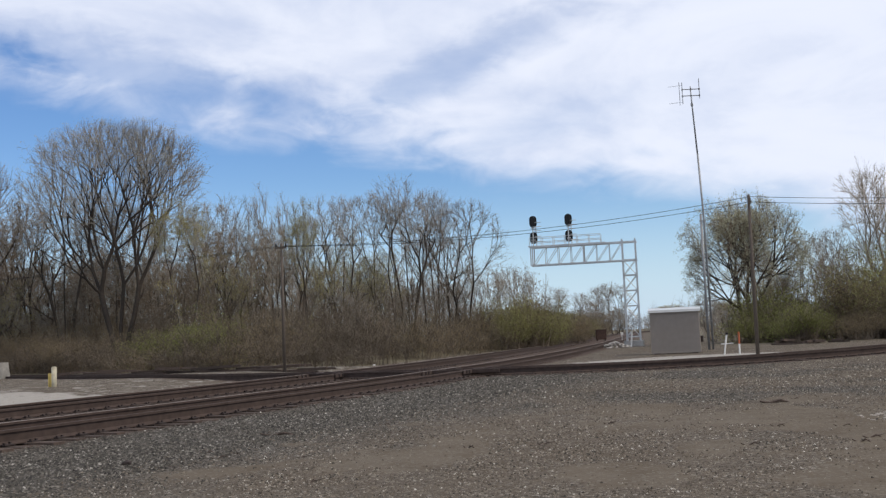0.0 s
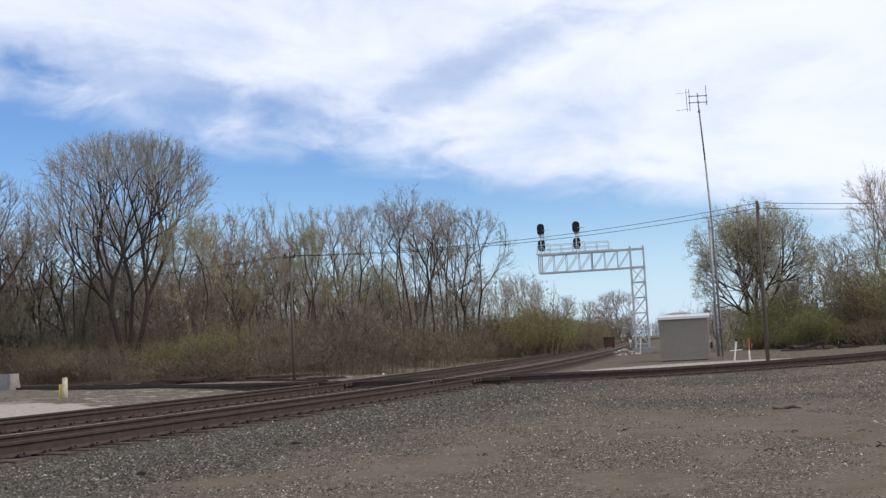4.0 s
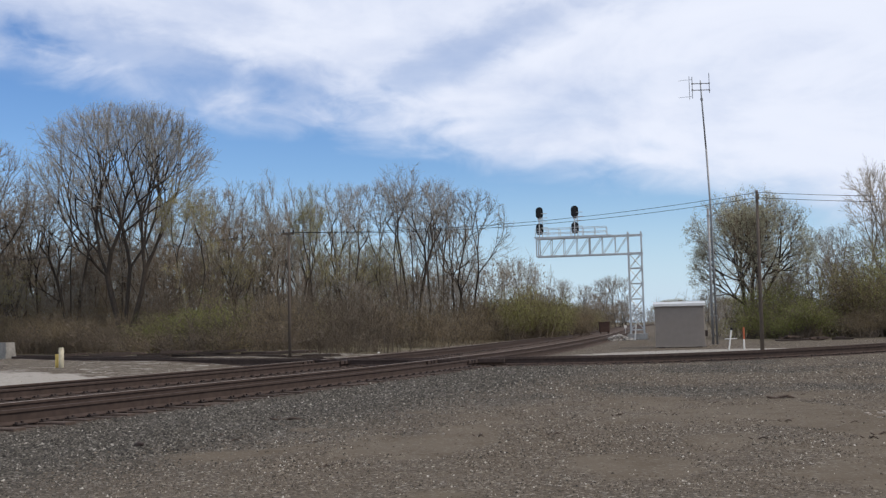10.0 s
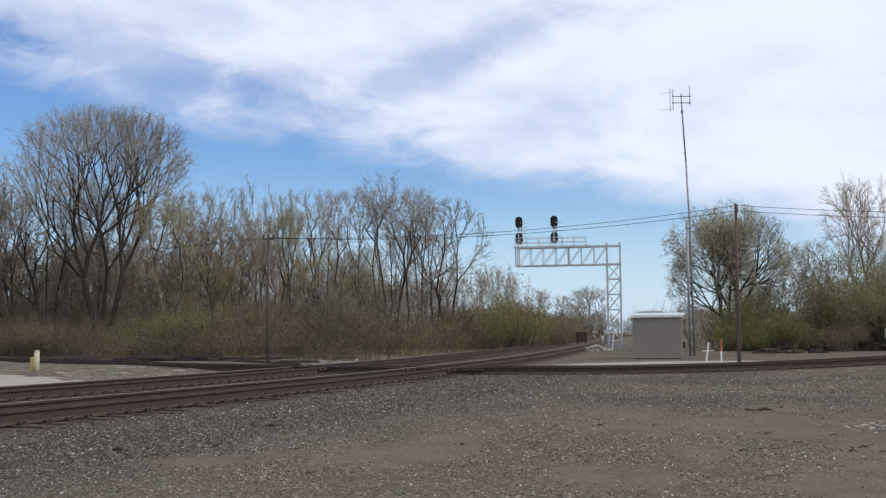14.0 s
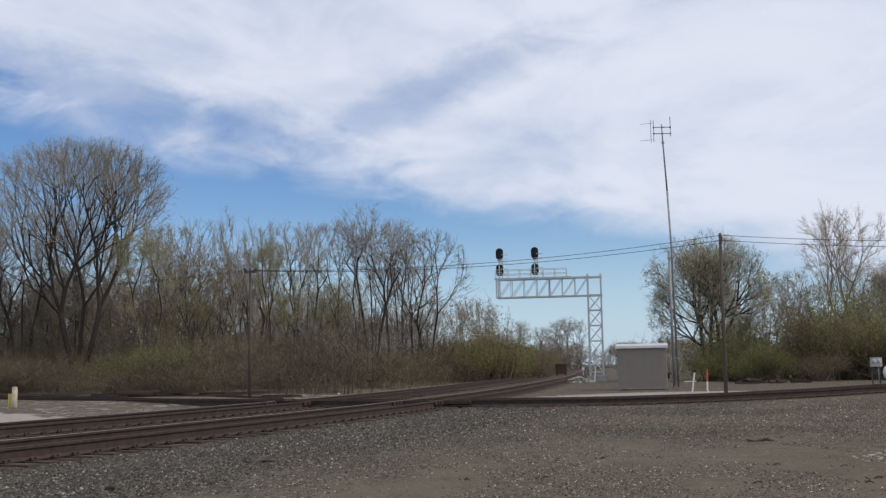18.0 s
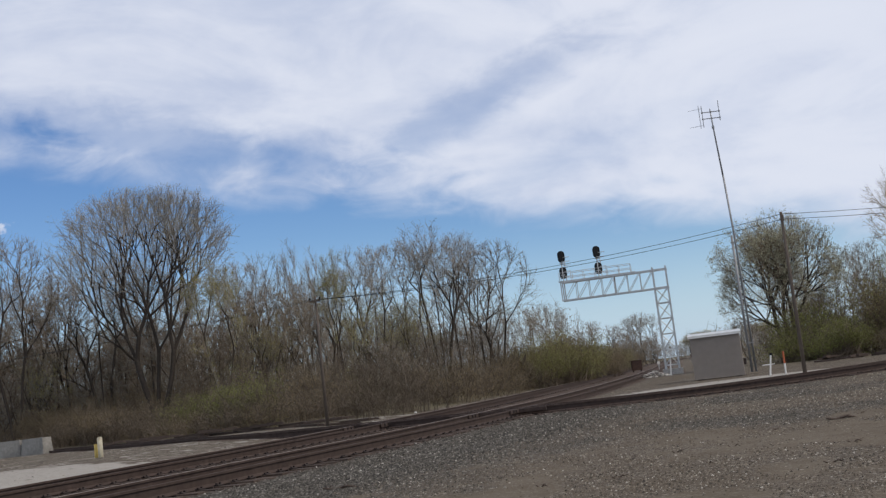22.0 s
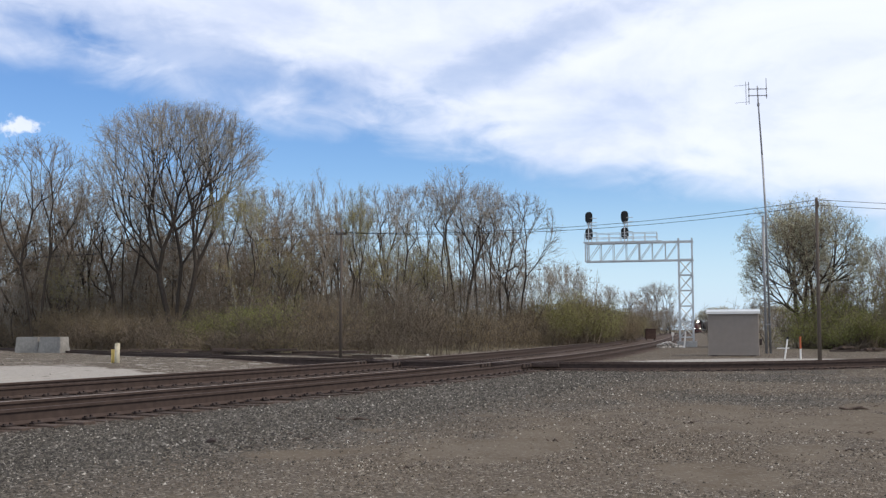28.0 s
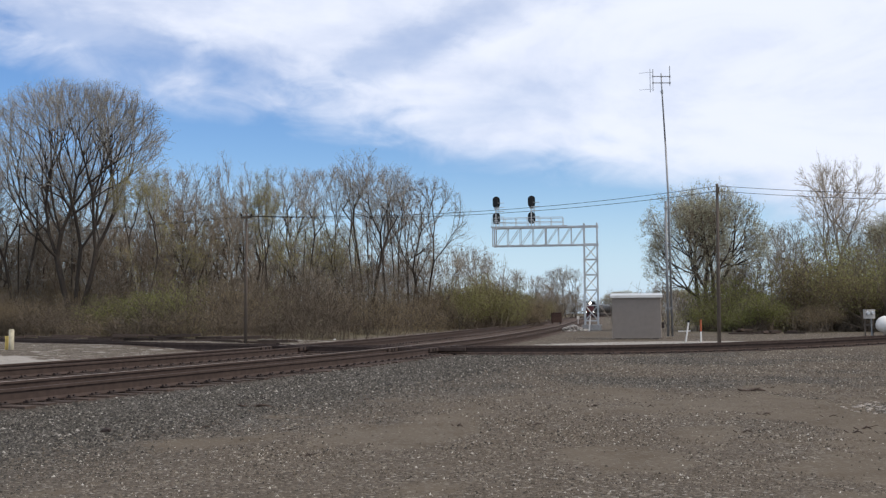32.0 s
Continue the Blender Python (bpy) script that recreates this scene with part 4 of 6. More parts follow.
    kinds["round"] = (grow_tree(25, 11.0, 3, (1.3, 1.2, 4.6, 0.48, 0.85), "round-crowned tree with small fresh grey-green leaves", (BUD_SAGE, 0.13, 40000), twig_count=5200, spread=0.3, gap=1.45, levels=10, power=2.2, tip_r=0.0085, lateral=0.35, lean=0.25, stop=0.05, narrow=(7, 15), wide=(20, 34), lift=0.03, outward=0.75, wobble=0.03, early=0.5, twig_mat=TWIG_DARK), 10.8)
    kinds["pale"] = (grow_tree(24, 12.5, 2, (2.6, 2.6, 3.3, 0.6, 0.4), "bare tree with pale twigs against the sky", (BUD_PALE, 0.065, 4200), twig_count=2000, spread=0.25, tip_r=0.010, levels=7, gap=1.8, lean=0.2, wide=(20, 36), bark=BARK_PALE, twig_mat=TWIG_PALE), 12.5)
    rng = random.Random(40)
    # kind, x, y, height, width factor
    west_wood = [
        ("big", -22.4, 70, 16.2, 0.94), ("fork", -32.8, 72, 14.4, 1), ("tall", -37, 70, 13, 1), ("fork", -41, 76, 14, 1), ("tall2", -29, 82, 13.4, 1.2),
        ("tall3", -34.5, 78, 13, 1.1), ("haze", -17.4, 67, 11.4, 0.85), ("tall3", -18.6, 84, 13.2, 1), ("tall2", -21, 88, 13, 1.2), ("fork", -26, 92, 12.5, 1),
        ("fork", -24.5, 78, 13.2, 1.1), ("tall3", -27.5, 74, 12, 1.2), ("fork", -35.5, 82, 13.5, 1.2), ("tall", -39, 84, 12.5, 1.3),
        ("fork", -45, 72, 13.5, 1.1), ("tall2", -24.2, 75, 11.5, 1.3), ("fork", -30.5, 76, 11, 1.1), ("yellow", -31.5, 74, 8, 1.1),
    ]
    middle_wood = [
        ("tall", -15.6, 80, 10.2, 1.1), ("tall3", -13.8, 86, 10, 1.2), ("fork", -16.5, 77, 9.6, 1.1), ("fork", -13.2, 78, 9.8, 1),
        ("poplar", -12.6, 68, 11.2, 0.85), ("poplar", -11.5, 70, 10.8, 0.8), ("haze", -9.8, 69, 10.8, 0.6), ("tall", -10, 84, 12.6, 1),
        ("tall3", -8.8, 80, 12, 1), ("yellow", -7.8, 84, 11.8, 0.9), ("tall2", -6.9, 86, 12.8, 1.1), ("tall", -5.4, 85, 12.6, 1),
        ("tall3", -4.3, 88, 14.6, 1.1), ("tall2", -3.2, 92, 13.2, 1.1), ("tall", -2.2, 93, 13.9, 0.9), ("fork", 0.3, 94, 13.0, 1.05), ("tall", -1.2, 97, 12.4, 1),
        ("yellow", -16.6, 75, 9.4, 1.15), ("yellow", -9.4, 79, 10.6, 1.1), ("yellow", -6.4, 86, 10.2, 1),
    ]
    east_wood = [
        ("round", 21, 79, 11.2, 0.87), ("fork", 24.6, 90, 7, 1.1), ("pale", 27.3, 84, 8.6, 0.9), ("fork", 30.2, 86, 8.6, 1), ("yellow", 26, 92, 7.6, 1),
        ("pale", 31.3, 80, 13.6, 0.95), ("round", 37, 82, 9.5, 1), ("tall", 36, 92, 11, 1), ("pale", 40, 78, 11, 1), ("fork", 34, 84, 9, 1),
        ("under", 24, 80, 5, 0.9), ("under", 26.4, 76, 6.4, 0.9), ("under", 28.8, 78, 7.2, 0.9), ("yellow", 25.2, 86, 8.2, 1.1), ("under", 31.4, 75, 6.8, 1),
        ("under", 34, 78, 7.6, 1), ("under", 37, 76, 7, 1), ("under", 17.6, 84, 3.4, 1), ("under", 20, 86, 4.2, 1),
    ]
    line_trees = [
        ("pale", 3.6, 112, 8.4, 0.9), ("pale", 6.2, 118, 9, 0.9), ("poplar", 8, 125, 8.2, 1.2), ("pale", 11.5, 130, 7.2, 1), ("back", 21, 178, 7.8, 1.3),
        ("fork", 18.4, 172, 7.4, 1.3), ("under", 16.4, 168, 5, 1.3), ("under", 19.6, 170, 5.2, 1.3), ("under", 22, 172, 5.6, 1.3), ("back", 23, 200, 8, 1.3),
        ("under", 20.6, 186, 5, 1.2),
    ]
    far_trees = [
        ("fork", 40, 290, 14, 1.1), ("fork", 34, 262, 12, 1.2), ("fork", 47.5, 322, 14.5, 1.1), ("back", 44, 305, 10, 1.3), ("under", 50, 332, 9, 1.4),
        ("under", 46, 315, 8, 1.4), ("under", 41.5, 296, 8, 1.4), ("fork", 33, 260, 9, 1.2), ("under", 38, 270, 7, 1.5), ("back", 62, 330, 8.6, 1.6),
        ("fork", 92, 400, 11, 1.6), ("round", 112, 450, 12, 1.6), ("fork", 100, 420, 10, 1.6), ("round", 84, 440, 11, 1.6),
    ]
    spots = west_wood + middle_wood + east_wood + line_trees + far_trees
    for row in range(46):
        x = -66 + row * 1.46 + rng.uniform(-0.8, 0.8)
        spots.append((rng.choice(("back", "back", "back", "tall2")), x, 92 + rng.uniform(0, 24), rng.uniform(8.5, 12.2), rng.uniform(0.95, 1.4)))
    for row in range(12):
        spots.append((rng.choice(("back", "fork", "under")), 31 + row * 3.0 + rng.uniform(-1, 1), 96 + rng.uniform(0, 25), rng.uniform(6.5, 9.5), rng.uniform(0.9, 1.3)))
    for row in range(16):
        x = -46 + row * 2.8 + rng.uniform(-0.9, 0.9)
        spots.append(("under", x, 74 + max(0, x + 12) * 1.6 + rng.uniform(-2, 7), rng.uniform(4.0, 6.8), rng.uniform(0.8, 1.2)))
    for row in range(11):
        spots.append((("back", "fork")[row % 3 == 0], -38 + row * 2.2 + rng.uniform(-0.8, 0.8), 75 + rng.uniform(0, 7), rng.uniform(6.5, 9.5), rng.uniform(1.0, 1.3)))
    for row in range(17):
        spots.append((("back", "tall2", "back")[row % 3], -50 + row * 2.3 + rng.uniform(-1, 1), 80 + rng.uniform(0, 10), rng.uniform(10.0, 12.8), rng.uniform(1.0, 1.3)))
    for row in range(9):
        spots.append((("back", "under", "back")[row % 3], -31 + row * 1.9 + rng.uniform(-0.7, 0.7), 74 + rng.uniform(0, 9), rng.uniform(7.0, 9.5), rng.uniform(1.0, 1.3)))
    for row in range(7):
        spots.append(("back", -52 + row * 2.6 + rng.uniform(-1, 1), 84 + rng.uniform(0, 8), rng.uniform(10.0, 12.5), rng.uniform(1.0, 1.3)))
    for row in range(9):
        spots.append(("back", -42 + row * 2.8 + rng.uniform(-1, 1), 82 + rng.uniform(0, 8), rng.uniform(8.5, 11.0), rng.uniform(1.0, 1.3)))
    for row in range(13):
        spots.append((("back", "under")[row % 2], -16 + row * 1.35 + rng.uniform(-0.5, 0.5), 98 + rng.uniform(0, 12), rng.uniform(6.0, 9.0), rng.uniform(1.1, 1.4)))
    for row in range(36):
        x = -48 + row * 1.45 + rng.uniform(-0.6, 0.6)
        spots.append(("sapling", x, float(wood_edge(x)) + 9 + rng.uniform(0, 16), rng.uniform(3.5, 6.8), rng.uniform(0.9, 1.4)))
    for row in range(9):
        spots.append(("sapling", 23 + row * 1.9 + rng.uniform(-0.5, 0.5), 79 + rng.uniform(0, 10), rng.uniform(4.0, 6.5), rng.uniform(0.9, 1.4)))
    used = set()
    for kind, x, y, h, w in spots:
        z = float(ground_height([x], [y])[0]) if abs(x) < 150 else 0.0
        first, natural = kinds[kind]
        s = h / natural
        m = pose(x, y, z, 0, 0, 0 if kind not in used else (x * 97 + y * 57) % 360)
        ob = first if kind not in used else copy_thing(first, m)
        used.add(kind)
        ob.matrix_basis = m @ Matrix.Diagonal((s * w, s * w, s, 1))


make_trees()


def grow_shrub(seed, height, spread, stems, leaf, number, label):
    rng = np.random.default_rng(seed)
    n = stems
    a, d = rng.uniform(0, 6.28, n), spread * np.sqrt(rng.random(n))
    foot = np.stack([np.cos(a) * d, np.sin(a) * d, np.full(n, -0.1)], 1)
    out = np.stack([np.cos(a) * 0.3 * rng.random(n), np.sin(a) * 0.3 * rng.random(n), np.ones(n)], 1) + rng.normal(0, 0.12, (n, 3))
    out /= np.linalg.norm(out, axis=1)[:, None]
    dome = np.clip(1.05 - 0.5 * (d / spread) ** 2, 0.3, 1)
    tip = foot + out * (height * dome * rng.uniform(0.6, 1.0, n))[:, None]
    layers = [prism_arrays(foot, tip, np.full(n, 0.02), np.full(n, 0.006), 3)]
    src0, src1, ends = foot, tip, [tip]
    for k, (mult, length, r) in enumerate(((7, 0.32, 0.009), (4, 0.2, 0.006))):
        m = len(src0) * mult
        q = rng.integers(0, len(src0), m)
        s0 = src0[q] + (src1 - src0)[q] * rng.uniform(0.2, 1.0, m)[:, None]
        so = (src1 - src0)[q]
        so = so / np.linalg.norm(so, axis=1)[:, None] + rng.normal(0, 0.55, (m, 3)) + np.array([0, 0, 0.2])
        so /= np.linalg.norm(so, axis=1)[:, None]
        s1 = s0 + so * (height * length * rng.uniform(0.4, 1.1, m))[:, None]
        s1[:, 2] = np.minimum(s1[:, 2], height * 1.05)
        layers.append(sliver_arrays(rng, s0, s1, r * 1.2, r * 0.5))
        src0, src1 = s0, s1
        ends.append(s1)
    verts, faces, k = [], [], 0
    for v, f in layers:
        verts.append(v)
        faces.append(f + k)
        k += len(v)
    ends = np.vstack(ends)
    centres = ends[rng.integers(0, len(ends), number)] + rng.normal(0, 0.12, (number, 3))
    low = rng.random(number) < 0.22
    centres[low, 2] *= rng.random(low.sum()) * 0.6
    centres[:, 2] = np.maximum(centres[:, 2], 0.05)
    ob = tagged(empty("shrub"), label, "shrub", "undergrowth shrubs")
    part("undergrowth", quick_mesh("undergrowth", np.vstack(verts), np.vstack(faces), TWIG_BROWN), None, ob)
    part("foliage", quick_mesh("foliage", *leaf_arrays(rng, centres, leaf[1]), leaf[0]), None, ob)
    return ob


def grow_bush(seed, height, radius, leaf, number, label):
    """A rounded leafy bush: forked stems under a lumpy cloud of small leaves."""
    rng = np.random.default_rng(seed)
    lobes = [(rng.normal(0, 0.45, 2) * radius, rng.uniform(0.35, 0.7) * height, rng.uniform(0.45, 0.75)) for _ in range(7)]
    centres = []
    for k in range(number):
        (cx, cy), cz, s = lobes[rng.integers(0, 7)]
        d = rng.normal(0, 1, 3)
        d *= rng.random() ** 0.45 / np.linalg.norm(d)
        centres.append((cx + d[0] * radius * s, cy + d[1] * radius * s, np.clip(cz + d[2] * height * 0.42 * s / 0.75, 0.05, height)))
    centres = np.array(centres)
    n = 60
    foot = np.stack([rng.normal(0, 0.25, n) * radius, rng.normal(0, 0.25, n) * radius, np.full(n, -0.1)], 1)
    tip = centres[rng.integers(0, number, n)]
    m = 700
    q = rng.integers(0, number, m)
    s0 = centres[q]
    s1 = s0 + rng.normal(0, 0.25, (m, 3)) + np.array([0, 0, 0.25])
    layers = [prism_arrays(foot, tip, np.full(n, 0.03), np.full(n, 0.006), 3), sliver_arrays(rng, s0, s1, 0.012, 0.004)]
    verts, faces, k = [], [], 0
    for v, f in layers:
        verts.append(v)
        faces.append(f + k)
        k += len(v)
    ob = tagged(empty("bush"), label, "bush", "leafing bushes")
    part("undergrowth", quick_mesh("undergrowth", np.vstack(verts), np.vstack(faces), TWIG_BROWN), None, ob)
    part("foliage", quick_mesh("foliage", *leaf_arrays(rng, centres, leaf[1]), leaf[0]), None, ob)
    return ob


def make_bushes():
    rng = random.Random(5)
    kinds = {
        "olive": (grow_bush(31, 4.0, 2.4, (LEAF_OLIVE, 0.10), 7500, "rounded olive-brown bush coming into leaf"), 4.0),
        "olive2": (grow_bush(32, 4.0, 2.2, (LEAF_MOSS, 0.10), 7500, "rounded mossy green bush coming into leaf"), 4.0),
        "green": (grow_bush(33, 2.6, 2.0, (LEAF_GREEN, 0.11), 6000, "low fresh green bush in young leaf"), 2.6),
    }
    east_bushes = [
        ("green", 19.8, 74, 2.4), ("green", 21.2, 73, 2.6), ("green", 22.6, 73.5, 3.1), ("green", 21.7, 74.5, 4.0), ("olive", 24.6, 74, 2.8), ("olive", 26.2, 73, 5.6),
        ("olive2", 27.2, 75, 6.4), ("olive2", 28.6, 73, 6.0), ("olive2", 30.2, 70, 5.6), ("olive2", 31.8, 72, 6.2), ("olive", 33.6, 70, 6.4), ("olive", 28.0, 70.5, 4.4), ("olive", 35.2, 68, 6.2), ("green", 22.2, 70, 2.7), ("green", 21.4, 69, 2.2),
        ("olive", 25.2, 68, 2.0), ("olive", 26.8, 71, 2.6), ("olive", 29.6, 71, 3.8), ("olive", 31, 70, 3), ("olive", 32.6, 71, 4.4),
        ("olive2", 22, 76, 2.5), ("olive2", 34.4, 73, 5.2), ("olive2", 35.5, 71, 5), ("olive", 37.5, 70, 5.2), ("olive", 22.4, 78, 2.8),
    ]
    line_bushes = [
        ("olive", 2.6, 96, 3.8), ("olive2", 4.6, 97, 4.6), ("olive", 6.4, 99, 5), ("olive2", 7.6, 102, 4.4), ("olive", 9.6, 106, 3.4),
        ("olive", 11.5, 114, 3.2), ("olive", 13.5, 126, 3.4), ("olive", 15.5, 140, 3.6), ("olive2", 18, 160, 4.2), ("olive", 19.5, 172, 4.6),
        ("olive", 22, 186, 4.8), ("olive", -13.6, 56.5, 1.2), ("olive", 1, 92, 3.6), ("olive2", 4.2, 92, 4.6), ("olive2", 6.2, 95, 4.9), ("olive2", 7.8, 99, 4.4), ("olive2", 3.4, 94, 4.8), ("olive", 5.4, 97, 5.2),
        ("olive", -28, 68.5, 2.6), ("olive", -31, 71, 3), ("olive", -25.5, 67, 2.4), ("olive", -11, 66, 3.4), ("olive2", -9, 68, 3),
        ("olive", -24, 64, 2.2), ("green", -16.6, 59.5, 2.4), ("green", -14.7, 58, 2.5), ("green", -12.9, 57.2, 2.0), ("olive", -5.5, 76, 3),
    ]
    spots = east_bushes + line_bushes
    used = set()
    for kind, x, y, h in spots:
        first, natural = kinds[kind]
        s = h / natural
        m = pose(x, y, float(ground_height([x], [y])[0]), 0, 0, rng.uniform(0, 360))
        ob = first if kind not in used else copy_thing(first, m)
        used.add(kind)
        ob.matrix_basis = m @ Matrix.Diagonal((max(0.8, s), max(0.8, s), s, 1))


def make_shrubs():
    rng = random.Random(77)
    kinds = {
        "brown": (grow_shrub(1, 3.2, 1.5, 26, (LEAF_BROWN, 0.085), 3200, "leafless brown thicket shrub at the wood's edge"), 3.2),
        "brown2": (grow_shrub(2, 3.6, 1.6, 26, (LEAF_TAN, 0.085), 3200, "leafless grey-tan thicket shrub at the wood's edge"), 3.6),
        "olive": (grow_shrub(3, 3.6, 1.6, 24, (LEAF_OLIVE, 0.09), 4000, "olive-brown shrub just coming into bud"), 3.6),
        "green": (grow_shrub(4, 2.6, 1.5, 26, (LEAF_GREEN, 0.09), 4200, "fresh green shrub in young leaf"), 2.6),
    }
    spots = []

    for row, (dy, hmin, hmax) in enumerate(((0, 1.2, 2.2), (4, 2.0, 3.4), (11, 2.8, 4.6))):
        x = -56.0
        while x < 5 - row:
            y = float(wood_edge(x)) + dy + rng.uniform(-0.8, 0.8)
            kind = rng.choice(("brown", "brown2", "brown", "olive", "olive"))
            if -18.5 < x < -11 and row < 2 and rng.random() < 0.6:
                kind = "green"
            if x > -3 and rng.random() < 0.8:
                kind = "olive"
            spots.append((kind, x, y, rng.uniform(hmin, hmax)))
            x += rng.uniform(1.25, 2.0) * (1 + 0.25 * row)
    for k in range(22):
        y = 118 + k * 8
        spots.append((rng.choice(("brown", "olive", "brown2")), float(np.interp(y, [110, 200, 300], [16.2, 31.7, 49])) - 8 - rng.uniform(0, 4), y, rng.uniform(3.5, 5.5)))
    for k in range(16):
        y = 108 + k * 5.5 + rng.uniform(-1, 1)
        spots.append((rng.choice(("brown", "brown2", "olive")), float(np.interp(y, [110, 200, 300], [16.2, 31.7, 49])) - 8.5 - rng.uniform(0, 3), y, rng.uniform(3.2, 4.6)))
    for k in range(10):
        x = 21 + k * 2.6 + rng.uniform(-0.5, 0.5)
        spots.append((rng.choice(("brown", "olive", "brown", "brown2")), x, 74 + rng.uniform(0, 12), rng.uniform(1.8, 4.0)))
    used = set()
    for kind, x, y, h in spots:
        z = float(ground_height([x], [y])[0])
        first, natural = kinds[kind]
        s = h / natural
        w = max(0.95, s ** 0.5 * 1.15)
        m = pose(x, y, z, 0, 0, rng.uniform(0, 360))
        ob = first if kind not in used else copy_thing(first, m)
        used.add(kind)
        ob.matrix_basis = m @ Matrix.Diagonal((w, w, s, 1))


make_shrubs()
make_bushes()


def make_far_wood():
    """The depth of the wood behind its first trees, and the far hedgerows: stems, twigs and buds too many to count."""
    rng = np.random.default_rng(91)
    # x from, x to, y from, y to, stems, height low, high, scale
    blocks = [("far_wood", -78, 11, 98, 138, 1500, 5.0, 9.5, 1.0, BUD_OLIVE), ("far_wood", -78, 3, 84, 100, 700, 3.0, 6.5, 1.0, LEAF_BROWN),
              ("far_wood", 22, 80, 92, 125, 700, 1.8, 4.0, 1.0, LEAF_OLIVE),
              ("far_hedgerow", -260, 66, 420, 470, 950, 5, 9, 3.2, LEAF_BROWN), ("far_hedgerow", 92, 420, 420, 470, 900, 5, 9, 3.2, LEAF_OLIVE), ("far_hedgerow", 40, 260, 690, 730, 500, 6, 11, 4.0, LEAF_BROWN)]
    for name, xa, xb, ya, yb, n, h0, h1, k, mat in blocks:
        x, y = rng.uniform(xa, xb, n), rng.uniform(ya, yb, n)
        if name == "far_wood" and xa < 0:
            keep = x < np.interp(y, [80, 110, 140], [-6, 8, 12]) - 0
            x, y = x[keep], y[keep]
            n = len(x)
        h = rng.uniform(h0, h1, n)
        a = np.stack([x, y, np.zeros(n)], 1)
        b = a + np.stack([rng.normal(0, 1.3, n), rng.normal(0, 1.3, n), h], 1)
        layers = [prism_arrays(a, b, 0.045 * k * rng.uniform(0.4, 1.3, n), np.full(n, 0.012 * k), 3)]
        m = n * 16
        q = rng.integers(0, n, m)
        f = rng.uniform(0.25, 1.0, m)
        s0 = a[q] + (b - a)[q] * f[:, None]
        way = rng.normal(0, 0.8, (m, 3)) + np.array([0, 0, 0.5])
        way /= np.linalg.norm(way, axis=1)[:, None]
        s1 = s0 + way * (rng.uniform(0.5, 1.6, m) * k ** 0.7)[:, None]
        layers.append(sliver_arrays(rng, s0, s1, 0.014 * k, 0.006 * k))
        verts, faces, c = [], [], 0
        for v, fc in layers:
            verts.append(v)
            faces.append(fc + c)
            c += len(v)
        wood = tagged(empty(name), "dense brown leafless trees deep in the wood" if name == "far_wood" else "distant hedgerow of bare trees along the horizon", "woods", kind="stuff")
        tagged(part("thicket", quick_mesh("thicket", np.vstack(verts), np.vstack(faces), TWIG), None, wood), kind="stuff")
        low = n * 9
        centres = np.stack([rng.uniform(xa, xb, low), rng.uniform(ya, yb, low), rng.random(low) ** 1.25 * h1 * 0.85], 1)
        if name == "far_wood" and xa < 0:
            centres = centres[centres[:, 0] < np.interp(centres[:, 1], [80, 110, 140], [-6, 8, 12])]
        tagged(part("foliage", quick_mesh("foliage", *leaf_arrays(rng, centres, 0.3 * k), mat), None, wood), kind="stuff")


make_far_wood()
make_stones()


